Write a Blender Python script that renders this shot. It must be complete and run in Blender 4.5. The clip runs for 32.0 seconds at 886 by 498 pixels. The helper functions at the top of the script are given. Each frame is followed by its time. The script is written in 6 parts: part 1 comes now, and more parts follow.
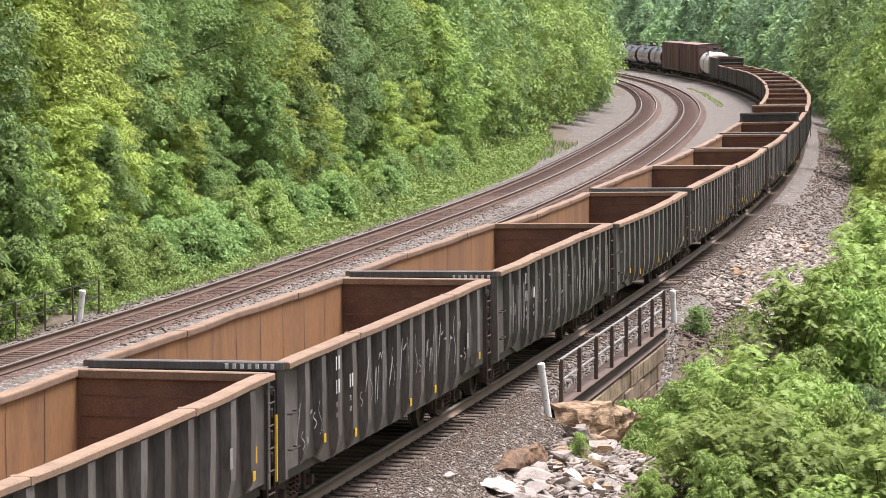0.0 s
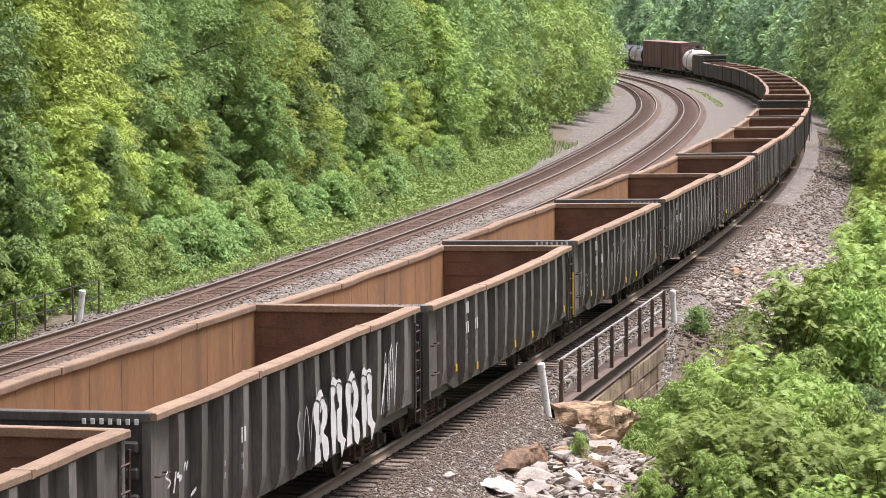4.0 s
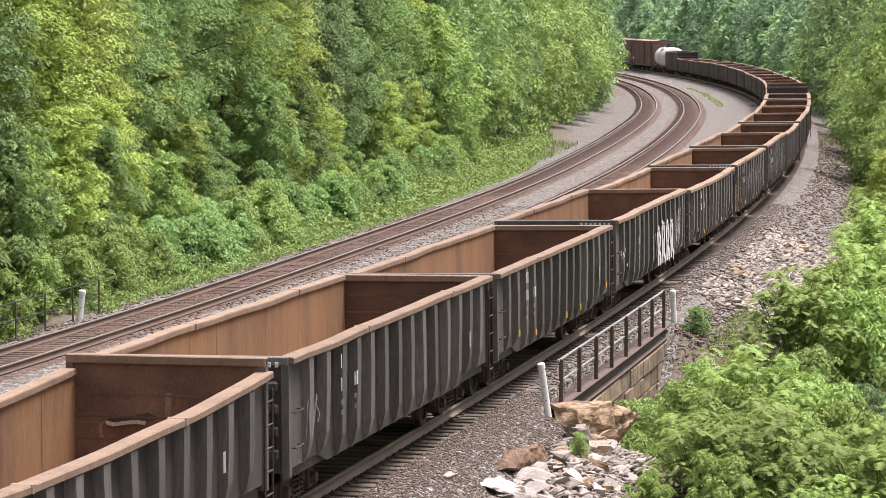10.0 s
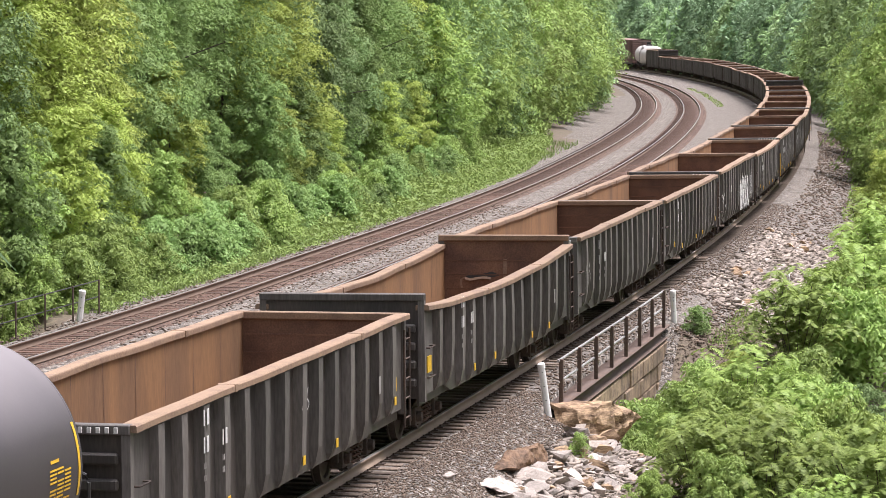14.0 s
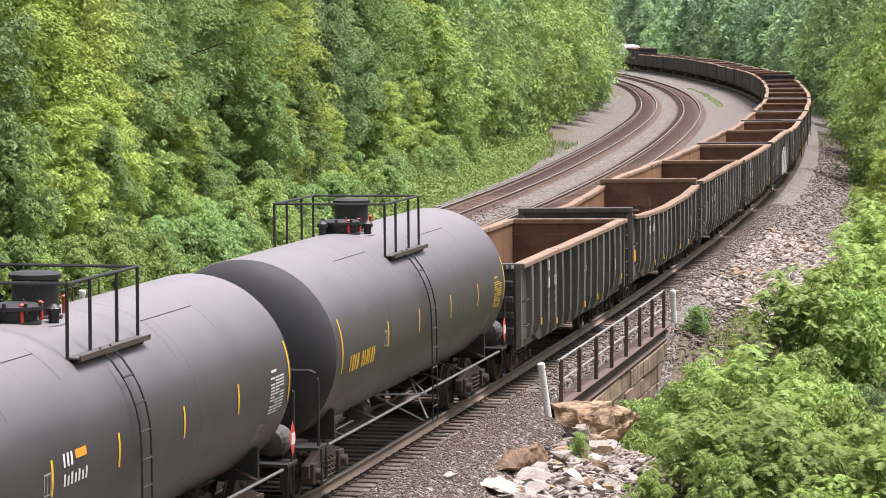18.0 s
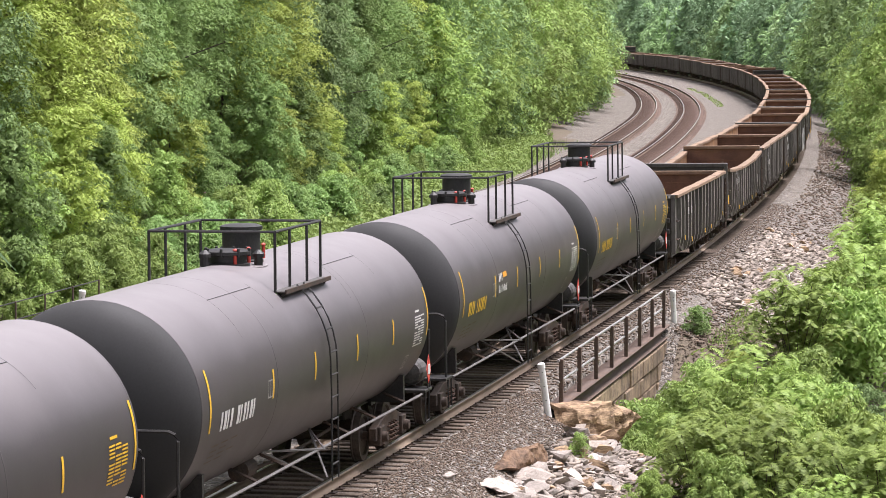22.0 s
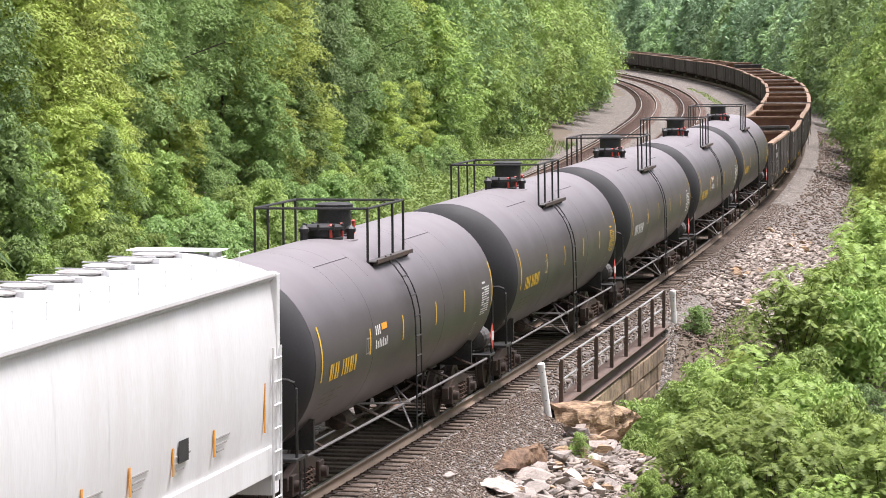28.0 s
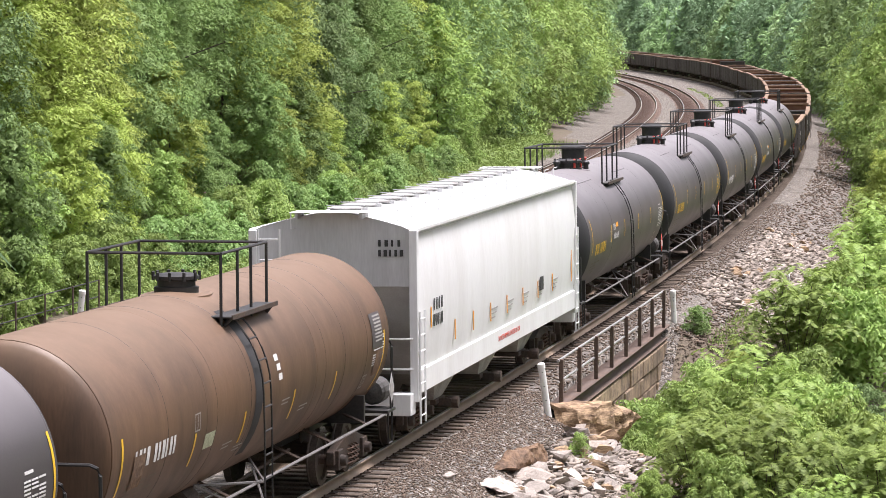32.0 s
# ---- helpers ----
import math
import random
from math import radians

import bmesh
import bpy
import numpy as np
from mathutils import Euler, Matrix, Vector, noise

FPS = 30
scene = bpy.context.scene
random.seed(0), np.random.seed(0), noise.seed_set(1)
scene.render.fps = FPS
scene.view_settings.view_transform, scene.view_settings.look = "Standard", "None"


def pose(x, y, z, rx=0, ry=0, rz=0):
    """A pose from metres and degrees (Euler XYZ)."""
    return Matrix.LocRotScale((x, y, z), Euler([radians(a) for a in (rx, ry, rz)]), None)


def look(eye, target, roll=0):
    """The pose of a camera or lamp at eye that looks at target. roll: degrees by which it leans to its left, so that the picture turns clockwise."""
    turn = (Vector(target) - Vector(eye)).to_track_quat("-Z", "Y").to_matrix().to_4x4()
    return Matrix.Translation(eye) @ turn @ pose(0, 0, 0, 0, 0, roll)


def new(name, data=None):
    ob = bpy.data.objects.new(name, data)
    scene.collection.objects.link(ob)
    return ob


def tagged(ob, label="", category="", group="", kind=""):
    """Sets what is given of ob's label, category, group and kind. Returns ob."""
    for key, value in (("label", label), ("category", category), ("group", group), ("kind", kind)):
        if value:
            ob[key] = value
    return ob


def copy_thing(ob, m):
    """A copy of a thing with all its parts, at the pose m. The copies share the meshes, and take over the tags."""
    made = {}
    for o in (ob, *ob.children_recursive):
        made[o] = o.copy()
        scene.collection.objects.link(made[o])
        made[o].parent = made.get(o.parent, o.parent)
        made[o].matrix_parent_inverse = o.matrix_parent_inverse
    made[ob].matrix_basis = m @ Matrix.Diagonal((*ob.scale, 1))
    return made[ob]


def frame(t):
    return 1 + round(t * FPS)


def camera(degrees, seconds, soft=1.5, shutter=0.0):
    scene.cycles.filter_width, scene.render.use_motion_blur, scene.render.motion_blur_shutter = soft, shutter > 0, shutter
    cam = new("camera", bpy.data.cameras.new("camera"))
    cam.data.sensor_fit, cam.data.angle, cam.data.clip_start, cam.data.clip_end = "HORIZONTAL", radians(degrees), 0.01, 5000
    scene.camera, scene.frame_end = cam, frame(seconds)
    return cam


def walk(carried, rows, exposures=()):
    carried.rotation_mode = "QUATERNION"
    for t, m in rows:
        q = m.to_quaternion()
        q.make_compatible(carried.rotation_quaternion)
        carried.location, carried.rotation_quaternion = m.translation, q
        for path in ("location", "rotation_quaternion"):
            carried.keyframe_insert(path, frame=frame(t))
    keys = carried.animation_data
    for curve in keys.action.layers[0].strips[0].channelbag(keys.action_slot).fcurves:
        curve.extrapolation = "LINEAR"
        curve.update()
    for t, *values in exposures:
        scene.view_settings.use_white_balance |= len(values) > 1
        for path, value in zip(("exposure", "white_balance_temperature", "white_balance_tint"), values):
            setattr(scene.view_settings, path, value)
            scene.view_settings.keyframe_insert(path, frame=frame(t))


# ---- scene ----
# ---- camera ----
EYE = Vector((0, 0, 7.996))
PITCH, ROLL = 0.07493, 0.072
cam = camera(16.083, 32.0, soft=0.5)
VIEW = look(EYE, EYE + Vector((0, math.cos(PITCH), -math.sin(PITCH))), ROLL)
walk(cam, [(0, VIEW), (32, VIEW)], exposures=[(0, 0.88, 6300, 18), (32, 0.88, 6300, 18)])

# ---- light: a bright overcast sky ----
world = bpy.data.worlds.new("overcast_sky")
scene.world = world
world.use_nodes = True
wn = world.node_tree
sky = wn.nodes.new("ShaderNodeTexSky")
sky.sky_type, sky.sun_disc = "NISHITA", False
sky.sun_elevation, sky.sun_rotation = radians(74), radians(72)
sky.air_density, sky.dust_density, sky.ozone_density = 1.0, 4.0, 0.6
wash = wn.nodes.new("ShaderNodeHueSaturation")
wash.inputs["Saturation"].default_value = 0.25
wn.links.new(sky.outputs[0], wash.inputs["Color"])
wn.links.new(wash.outputs[0], wn.nodes["Background"].inputs[0])
wn.nodes["Background"].inputs[1].default_value = 0.105
sun = new("sun", bpy.data.lights.new("sun", "SUN"))
sun.data.energy, sun.data.angle, sun.data.color = 3.8, radians(24), (1.0, 0.975, 0.945)
sun.matrix_world = look((44, 14, 160), (0, 0, 0))

# ---- the line of the tracks: curvature every 20 m ----
KAPPA = [-0.000193, 6e-06, 0.000202, 0.000393, 0.000562, 0.000614, 0.000533, 0.00058, 0.000617, 0.000612, 0.000505, 0.00048, 0.000423, 0.000431, 0.000561, 0.000621, 0.000634, 0.000602, 0.000566, 0.000551, 0.000559, 0.000586, 0.000612, 0.000637, 0.000633, 0.000636, 0.000629, 0.000617, 0.000604, 0.000592, 0.000579, 0.000566, 0.000554, 0.000541, 0.000541, 0.000541, 0.000541, 0.000541, 0.000541, 0.000541, 0.000541, 0.000541]
START = (-15.699, -6.469, 1.35713)
STEP = 2.0
S_AX = np.arange(-60, 760 + STEP, STEP)
K_AX = np.interp(S_AX, np.arange(-60, -60 + 20 * len(KAPPA), 20), KAPPA)
H_AX = START[2] + np.concatenate([[0], np.cumsum((K_AX[1:] + K_AX[:-1]) / 2 * STEP)])
H_MID = (H_AX[1:] + H_AX[:-1]) / 2
X_AX = START[0] + np.concatenate([[0], np.cumsum(np.cos(H_MID) * STEP)])
Y_AX = START[1] + np.concatenate([[0], np.cumsum(np.sin(H_MID) * STEP)])
X0, Y0, GX, GY, CANT = -2.985, 52.168, -0.00808, -0.00188, 40.83
TRACKS = {1: 0.0, 2: -7.976, 3: -12.098}


def line(s):
    return (np.interp(s, S_AX, X_AX), np.interp(s, S_AX, Y_AX), np.interp(s, S_AX, H_AX), np.interp(s, S_AX, K_AX))


def place(s, u, z):
    """World points (n, 3) at s metres along the line, u metres to its right, z above the rails."""
    x, y, h, k = line(np.asarray(s, float))
    px, py = x + np.sin(h) * u, y - np.cos(h) * u
    lift = np.clip(u, -16, 3) * np.sin(CANT * k)
    return np.stack(np.broadcast_arrays(px, py, z + lift + GX * (px - X0) + GY * (py - Y0)), -1)


def on_track(s, u, z):
    """The same, leaning with the cant of the curve."""
    a = CANT * line(np.asarray(s, float))[3]
    return place(s, u - z * np.sin(a), z)


def frame_at(s, half=0.0):
    """Pose of a car on track 1 with its middle at s and its bogies half metres off: x ahead, y left, z up."""
    a, b = (Vector(on_track(s + q, 0, 0)) for q in (half, -half)) if half else (Vector(on_track(s + 1, 0, 0)), Vector(on_track(s - 1, 0, 0)))
    r = Vector(on_track(s, 1, 0)) - Vector(on_track(s, -1, 0))
    fx = (a - b).normalized()
    fz = r.cross(fx).normalized()
    fy = fz.cross(fx)
    m = Matrix((fx, fy, fz)).transposed().to_4x4()
    m.translation = (a + b) / 2
    return m


def progress(t):
    return 6.9426 * t + 0.00575 * (t - 16) ** 2 / 2


# ---- building helpers ----
def part(name, bm, material, parent=None, label="", m=None):
    me = bpy.data.meshes.new(name)
    bm.to_mesh(me)
    bm.free()
    me.materials.append(material)
    ob = new(name, me)
    if parent:
        ob.parent = parent
    if m is not None:
        ob.matrix_basis = m
    if label:
        ob["label"] = label
    return ob


def share(name, me, parent, m, label=""):
    ob = new(name, me)
    ob.parent = parent
    ob.matrix_basis = m
    if label:
        ob["label"] = label
    return ob


def arrays(name, verts, faces, material, parent=None, smooth=False):
    """One mesh from arrays: faces (n, 3) or (n, 4)."""
    me = bpy.data.meshes.new(name)
    verts, faces = np.asarray(verts, np.float32), np.asarray(faces, np.int32)
    n, k = faces.shape
    me.vertices.add(len(verts))
    me.vertices.foreach_set("co", verts.ravel())
    me.loops.add(n * k)
    me.loops.foreach_set("vertex_index", faces.ravel())
    me.polygons.add(n)
    me.polygons.foreach_set("loop_start", np.arange(0, n * k, k, dtype=np.int32))
    if smooth:
        me.polygons.foreach_set("use_smooth", np.ones(n, bool))
    me.update(calc_edges=True)
    me.materials.append(material)
    ob = new(name, me)
    if parent:
        ob.parent = parent
    return ob


def box(bm, x0, x1, y0, y1, z0, z1, m=None):
    v = [bm.verts.new((m @ Vector(c)) if m else c) for c in ((x0, y0, z0), (x1, y0, z0), (x1, y1, z0), (x0, y1, z0), (x0, y0, z1), (x1, y0, z1), (x1, y1, z1), (x0, y1, z1))]
    for f in ((3, 2, 1, 0), (4, 5, 6, 7), (0, 1, 5, 4), (1, 2, 6, 5), (2, 3, 7, 6), (3, 0, 4, 7)):
        bm.faces.new([v[i] for i in f])
    return v


def soft(bm, width=0.01, segments=1):
    bmesh.ops.bevel(bm, geom=bm.edges[:], offset=width, segments=segments, affect="EDGES", clamp_overlap=True)
    return bm


def boxes(*bounds, bevel=0.0):
    bm = bmesh.new()
    for b in bounds:
        box(bm, *b)
    return soft(bm, bevel) if bevel else bm


def tube(bm, points, r, n=6, closed=False):
    """A round bar along points."""
    pts = [Vector(p) for p in points]
    rings, up = [], None
    for i, p in enumerate(pts):
        a = pts[i] - pts[i - 1] if i else pts[1] - pts[0]
        b = pts[i + 1] - pts[i] if i + 1 < len(pts) else a
        d = (a.normalized() + b.normalized()).normalized()
        side = d.cross(Vector((0, 0, 1)) if abs(d.z) < 0.9 else Vector((0, 1, 0))).normalized()
        over = side.cross(d)
        rings.append([bm.verts.new(p + r * (math.cos(q) * side + math.sin(q) * over)) for q in (2 * math.pi * k / n for k in range(n))])
    for a, b in zip(rings, rings[1:]):
        for k in range(n):
            bm.faces.new((a[k], b[k], b[(k + 1) % n], a[(k + 1) % n]))
    bm.faces.new(rings[0])
    bm.faces.new(rings[-1][::-1])
    return bm


def tubes(*paths, r=0.02, n=6):
    bm = bmesh.new()
    for p in paths:
        tube(bm, p, r, n)
    return bm


def lathe(profile, n=24, m=None):
    """Turns (radius, height) pairs round the z axis."""
    bm = bmesh.new()
    rings = []
    for r, z in profile:
        if r < 1e-4:
            rings.append([bm.verts.new((0, 0, z))])
        else:
            rings.append([bm.verts.new((r * math.cos(2 * math.pi * k / n), r * math.sin(2 * math.pi * k / n), z)) for k in range(n)])
    for a, b in zip(rings, rings[1:]):
        for k in range(n):
            q = [a[k % len(a)], a[(k + 1) % n % len(a)], b[(k + 1) % n % len(b)], b[k % len(b)]]
            q = list(dict.fromkeys(q))
            if len(q) > 2:
                bm.faces.new(q)
    for ring, flip in ((rings[0], True), (rings[-1], False)):
        if len(ring) > 2:
            bm.faces.new(ring[::-1] if flip else ring)
    if m:
        bmesh.ops.transform(bm, matrix=m, verts=bm.verts[:])
    return bm


def smooth(ob, degrees=40):
    me = ob.data
    me.polygons.foreach_set("use_smooth", np.ones(len(me.polygons), bool))
    bm = bmesh.new()
    bm.from_mesh(me)
    for e in bm.edges:
        if len(e.link_faces) == 2 and e.calc_face_angle(0) > radians(degrees):
            e.smooth = False
    bm.to_mesh(me)
    bm.free()
    return ob


# ---- materials ----
def stuff(name, colour, rough=0.7, metal=0.0, vary=0.25, dirt=None, dirt_amount=0.4, scale=1.5, bump=0.1, grain=30.0, per_object=0.0, island=False, streak=False, spec=0.5):
    """A surface with broad stains, fine grain and relief."""
    mt = bpy.data.materials.new(name)
    mt.use_nodes = True
    nt = mt.node_tree
    N, L = nt.nodes, nt.links
    bs = N["Principled BSDF"]
    bs.inputs["Metallic"].default_value = metal
    bs.inputs["Specular IOR Level"].default_value = spec
    co = N.new("ShaderNodeTexCoord")
    mp = N.new("ShaderNodeMapping")
    L.new(co.outputs["Object"], mp.inputs["Vector"])
    if streak:
        mp.inputs["Scale"].default_value = (1.0, 1.0, 0.16)
    n1, n2 = N.new("ShaderNodeTexNoise"), N.new("ShaderNodeTexNoise")
    n1.inputs["Scale"].default_value, n1.inputs["Detail"].default_value, n1.inputs["Roughness"].default_value = scale, 6, 0.62
    n2.inputs["Scale"].default_value, n2.inputs["Detail"].default_value = grain, 4
    for q in (n1, n2):
        L.new(mp.outputs[0], q.inputs["Vector"])
    if per_object:
        info = N.new("ShaderNodeNewGeometry" if island else "ShaderNodeObjectInfo")
        rand = info.outputs["Random Per Island" if island else "Random"]
        sh = N.new("ShaderNodeVectorMath")
        sh.operation = "SCALE"
        sh.inputs[0].default_value = (37, 19, 53)
        L.new(rand, sh.inputs["Scale"])
        L.new(sh.outputs[0], mp.inputs["Location"])
    ramp = N.new("ShaderNodeMapRange")
    ramp.inputs[1].default_value, ramp.inputs[2].default_value = 0.42, 0.68
    L.new(n1.outputs[0], ramp.inputs[0])
    mix = N.new("ShaderNodeMix")
    mix.data_type = "RGBA"
    mix.inputs[6].default_value = (*colour, 1)
    mix.inputs[7].default_value = (*(dirt or [c * 0.6 for c in colour]), 1)
    amt = N.new("ShaderNodeMath")
    amt.operation = "MULTIPLY"
    amt.inputs[1].default_value = dirt_amount
    L.new(ramp.outputs[0], amt.inputs[0])
    L.new(amt.outputs[0], mix.inputs[0])
    hsv = N.new("ShaderNodeHueSaturation")
    val = N.new("ShaderNodeMapRange")
    val.inputs[3].default_value, val.inputs[4].default_value = 1 - vary, 1 + vary
    val.inputs[1].default_value, val.inputs[2].default_value = 0.3, 0.7
    L.new(n2.outputs[0], val.inputs[0])
    last = val.outputs[0]
    if per_object:
        pv = N.new("ShaderNodeMapRange")
        pv.inputs[3].default_value, pv.inputs[4].default_value = 1 - per_object, 1 + per_object
        L.new(rand, pv.inputs[0])
        mu = N.new("ShaderNodeMath")
        mu.operation = "MULTIPLY"
        L.new(last, mu.inputs[0])
        L.new(pv.outputs[0], mu.inputs[1])
        last = mu.outputs[0]
    L.new(last, hsv.inputs["Value"])
    L.new(mix.outputs[2], hsv.inputs["Color"])
    L.new(hsv.outputs[0], bs.inputs["Base Color"])
    rr = N.new("ShaderNodeMapRange")
    rr.inputs[3].default_value, rr.inputs[4].default_value = max(rough - 0.12, 0.05), min(rough + 0.15, 1)
    L.new(n1.outputs[0], rr.inputs[0])
    L.new(rr.outputs[0], bs.inputs["Roughness"])
    if bump:
        bp = N.new("ShaderNodeBump")
        bp.inputs["Strength"].default_value, bp.inputs["Distance"].default_value = bump, 0.02
        L.new(n2.outputs[0], bp.inputs["Height"])
        L.new(bp.outputs[0], bs.inputs["Normal"])
    return mt


def paler_top(mt, colour, z0, z1, grain=0.9):
    """Blends to a paler colour over the upper side, with an uneven lower edge."""
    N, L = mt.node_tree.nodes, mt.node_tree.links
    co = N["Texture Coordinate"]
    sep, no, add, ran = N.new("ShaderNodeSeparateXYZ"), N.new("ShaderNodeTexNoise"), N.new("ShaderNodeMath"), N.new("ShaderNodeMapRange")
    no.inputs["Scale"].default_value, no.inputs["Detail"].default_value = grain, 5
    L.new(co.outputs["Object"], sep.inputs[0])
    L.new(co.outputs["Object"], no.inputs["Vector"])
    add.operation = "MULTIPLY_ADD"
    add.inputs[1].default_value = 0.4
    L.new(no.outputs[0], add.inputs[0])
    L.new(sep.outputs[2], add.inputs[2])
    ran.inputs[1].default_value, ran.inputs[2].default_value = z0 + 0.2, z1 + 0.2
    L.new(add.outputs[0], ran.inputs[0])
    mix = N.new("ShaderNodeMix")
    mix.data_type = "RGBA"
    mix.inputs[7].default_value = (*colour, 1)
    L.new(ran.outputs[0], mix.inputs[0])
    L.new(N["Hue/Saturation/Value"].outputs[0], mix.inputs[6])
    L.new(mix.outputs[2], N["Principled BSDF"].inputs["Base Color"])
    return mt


def foliage(name, colour, tip, gloss=0.55):
    """Leaves: lit through, each of a slightly different green."""
    mt = bpy.data.materials.new(name)
    mt.use_nodes = True
    nt = mt.node_tree
    N, L = nt.nodes, nt.links
    N.remove(N["Principled BSDF"])
    geo, info = N.new("ShaderNodeNewGeometry"), N.new("ShaderNodeObjectInfo")
    mix = N.new("ShaderNodeMix")
    mix.data_type = "RGBA"
    mix.inputs[6].default_value, mix.inputs[7].default_value = (*colour, 1), (*tip, 1)
    tone = N.new("ShaderNodeMapRange")
    tone.inputs[3].default_value, tone.inputs[4].default_value = 0.2, 0.8
    L.new(geo.outputs["Random Per Island"], tone.inputs[0])
    L.new(tone.outputs[0], mix.inputs[0])
    hsv = N.new("ShaderNodeHueSaturation")
    hr, vr = N.new("ShaderNodeMapRange"), N.new("ShaderNodeMapRange")
    hr.inputs[3].default_value, hr.inputs[4].default_value = 0.494, 0.510
    vr.inputs[3].default_value, vr.inputs[4].default_value = 0.76, 1.24
    L.new(info.outputs["Random"], hr.inputs[0])
    L.new(info.outputs["Random"], vr.inputs[0])
    L.new(hr.outputs[0], hsv.inputs["Hue"])
    L.new(vr.outputs[0], hsv.inputs["Value"])
    L.new(mix.outputs[2], hsv.inputs["Color"])
    di, tr, gl = N.new("ShaderNodeBsdfDiffuse"), N.new("ShaderNodeBsdfTranslucent"), N.new("ShaderNodeBsdfGlossy")
    gl.inputs["Roughness"].default_value = gloss
    gl.inputs["Color"].default_value = (0.9, 0.95, 1, 1)
    m1, m2 = N.new("ShaderNodeMixShader"), N.new("ShaderNodeMixShader")
    m1.inputs[0].default_value, m2.inputs[0].default_value = 0.2, 0.015
    L.new(hsv.outputs[0], di.inputs["Color"])
    warm = N.new("ShaderNodeHueSaturation")
    warm.inputs["Hue"].default_value, warm.inputs["Value"].default_value = 0.493, 1.3
    L.new(hsv.outputs[0], warm.inputs["Color"])
    L.new(warm.outputs[0], tr.inputs["Color"])
    L.new(di.outputs[0], m1.inputs[1])
    L.new(tr.outputs[0], m1.inputs[2])
    L.new(m1.outputs[0], m2.inputs[1])
    L.new(gl.outputs[0], m2.inputs[2])
    L.new(m2.outputs[0], N["Material Output"].inputs[0])
    return mt


def pebbles(name, a, b, c, size=16.0, rough=0.9):
    """Crushed stone: cells of different greys and browns with gaps between."""
    mt = stuff(name, a, rough, vary=0.25, scale=1.4, dirt=c, dirt_amount=0.8, bump=0)
    nt = mt.node_tree
    N, L = nt.nodes, nt.links
    co = N["Texture Coordinate"]
    vo = N.new("ShaderNodeTexVoronoi")
    vo.inputs["Scale"].default_value = size
    L.new(co.outputs["Object"], vo.inputs["Vector"])
    mx = N.new("ShaderNodeMix")
    mx.data_type, mx.blend_type = "RGBA", "MIX"
    sep = N.new("ShaderNodeSeparateColor")
    L.new(vo.outputs["Color"], sep.inputs[0])
    gain = N.new("ShaderNodeMapRange")
    gain.inputs[3].default_value, gain.inputs[4].default_value = 0.35, 1.6
    L.new(sep.outputs[0], gain.inputs[0])
    old = N["Hue/Saturation/Value"]
    second = N.new("ShaderNodeHueSaturation")
    pick = N.new("ShaderNodeMath")
    pick.operation = "GREATER_THAN"
    pick.inputs[1].default_value = 0.72
    L.new(sep.outputs[1], pick.inputs[0])
    L.new(pick.outputs[0], mx.inputs[0])
    L.new(old.outputs[0], mx.inputs[6])
    mx.inputs[7].default_value = (*b, 1)
    L.new(mx.outputs[2], second.inputs["Color"])
    L.new(gain.outputs[0], second.inputs["Value"])
    L.new(second.outputs[0], N["Principled BSDF"].inputs["Base Color"])
    coarse = N.new("ShaderNodeTexVoronoi")
    coarse.inputs["Scale"].default_value = size / 3.2
    L.new(co.outputs["Object"], coarse.inputs["Vector"])
    apart = N.new("ShaderNodeSeparateColor")
    L.new(coarse.outputs["Color"], apart.inputs[0])
    lift = N.new("ShaderNodeMapRange")
    lift.inputs[3].default_value, lift.inputs[4].default_value = 0.7, 1.3
    L.new(apart.outputs[0], lift.inputs[0])
    both = N.new("ShaderNodeMath")
    both.operation = "MULTIPLY"
    L.new(gain.outputs[0], both.inputs[0])
    L.new(lift.outputs[0], both.inputs[1])
    L.new(both.outputs[0], second.inputs["Value"])
    bp = N.new("ShaderNodeBump")
    bp.inputs["Strength"].default_value, bp.inputs["Distance"].default_value = 1.0, 0.05
    bp.invert = True
    L.new(vo.outputs["Distance"], bp.inputs["Height"])
    L.new(bp.outputs[0], N["Principled BSDF"].inputs["Normal"])
    return mt


M = {}
M["ballast"] = pebbles("crushed_stone", (0.162, 0.138, 0.115), (0.225, 0.204, 0.184), (0.082, 0.06, 0.043), 15)
M["stone"] = stuff("loose_stone", (0.148, 0.107, 0.078), 0.9, vary=0.2, scale=3, per_object=0.38, island=True)
M["track_fill"] = pebbles("dirty_track_fill", (0.115, 0.064, 0.043), (0.15, 0.112, 0.09), (0.075, 0.04, 0.027), 15)
# Oily fill, darkened in the colour for the shade under the train
M["oily_shaded_fill"] = pebbles("oily_shaded_track_fill", (0.058, 0.047, 0.04), (0.09, 0.075, 0.065), (0.035, 0.027, 0.022), 15)
M["earth"] = stuff("earth", (0.125, 0.094, 0.068), 0.95, vary=0.3, scale=0.6, dirt=(0.09, 0.085, 0.045), dirt_amount=0.6, bump=0.6, grain=9)
M["tie"] = stuff("tie_wood", (0.12, 0.086, 0.063), 0.9, vary=0.35, scale=2, dirt=(0.175, 0.14, 0.11), dirt_amount=0.6, per_object=0.35, bump=0.4)
M["rail"] = stuff("rail_steel", (0.27, 0.2, 0.145), 0.65, 0.15, vary=0.15, scale=1, bump=0.05)
M["side_pipe"] = stuff("dull_grey_pipe", (0.2, 0.19, 0.185), 0.5, 0.3, vary=0.2, scale=3, dirt=(0.1, 0.08, 0.07), bump=0.03)
M["railhead"] = stuff("worn_rail_head", (0.55, 0.52, 0.5), 0.32, 0.9, vary=0.1, scale=2, bump=0.0)
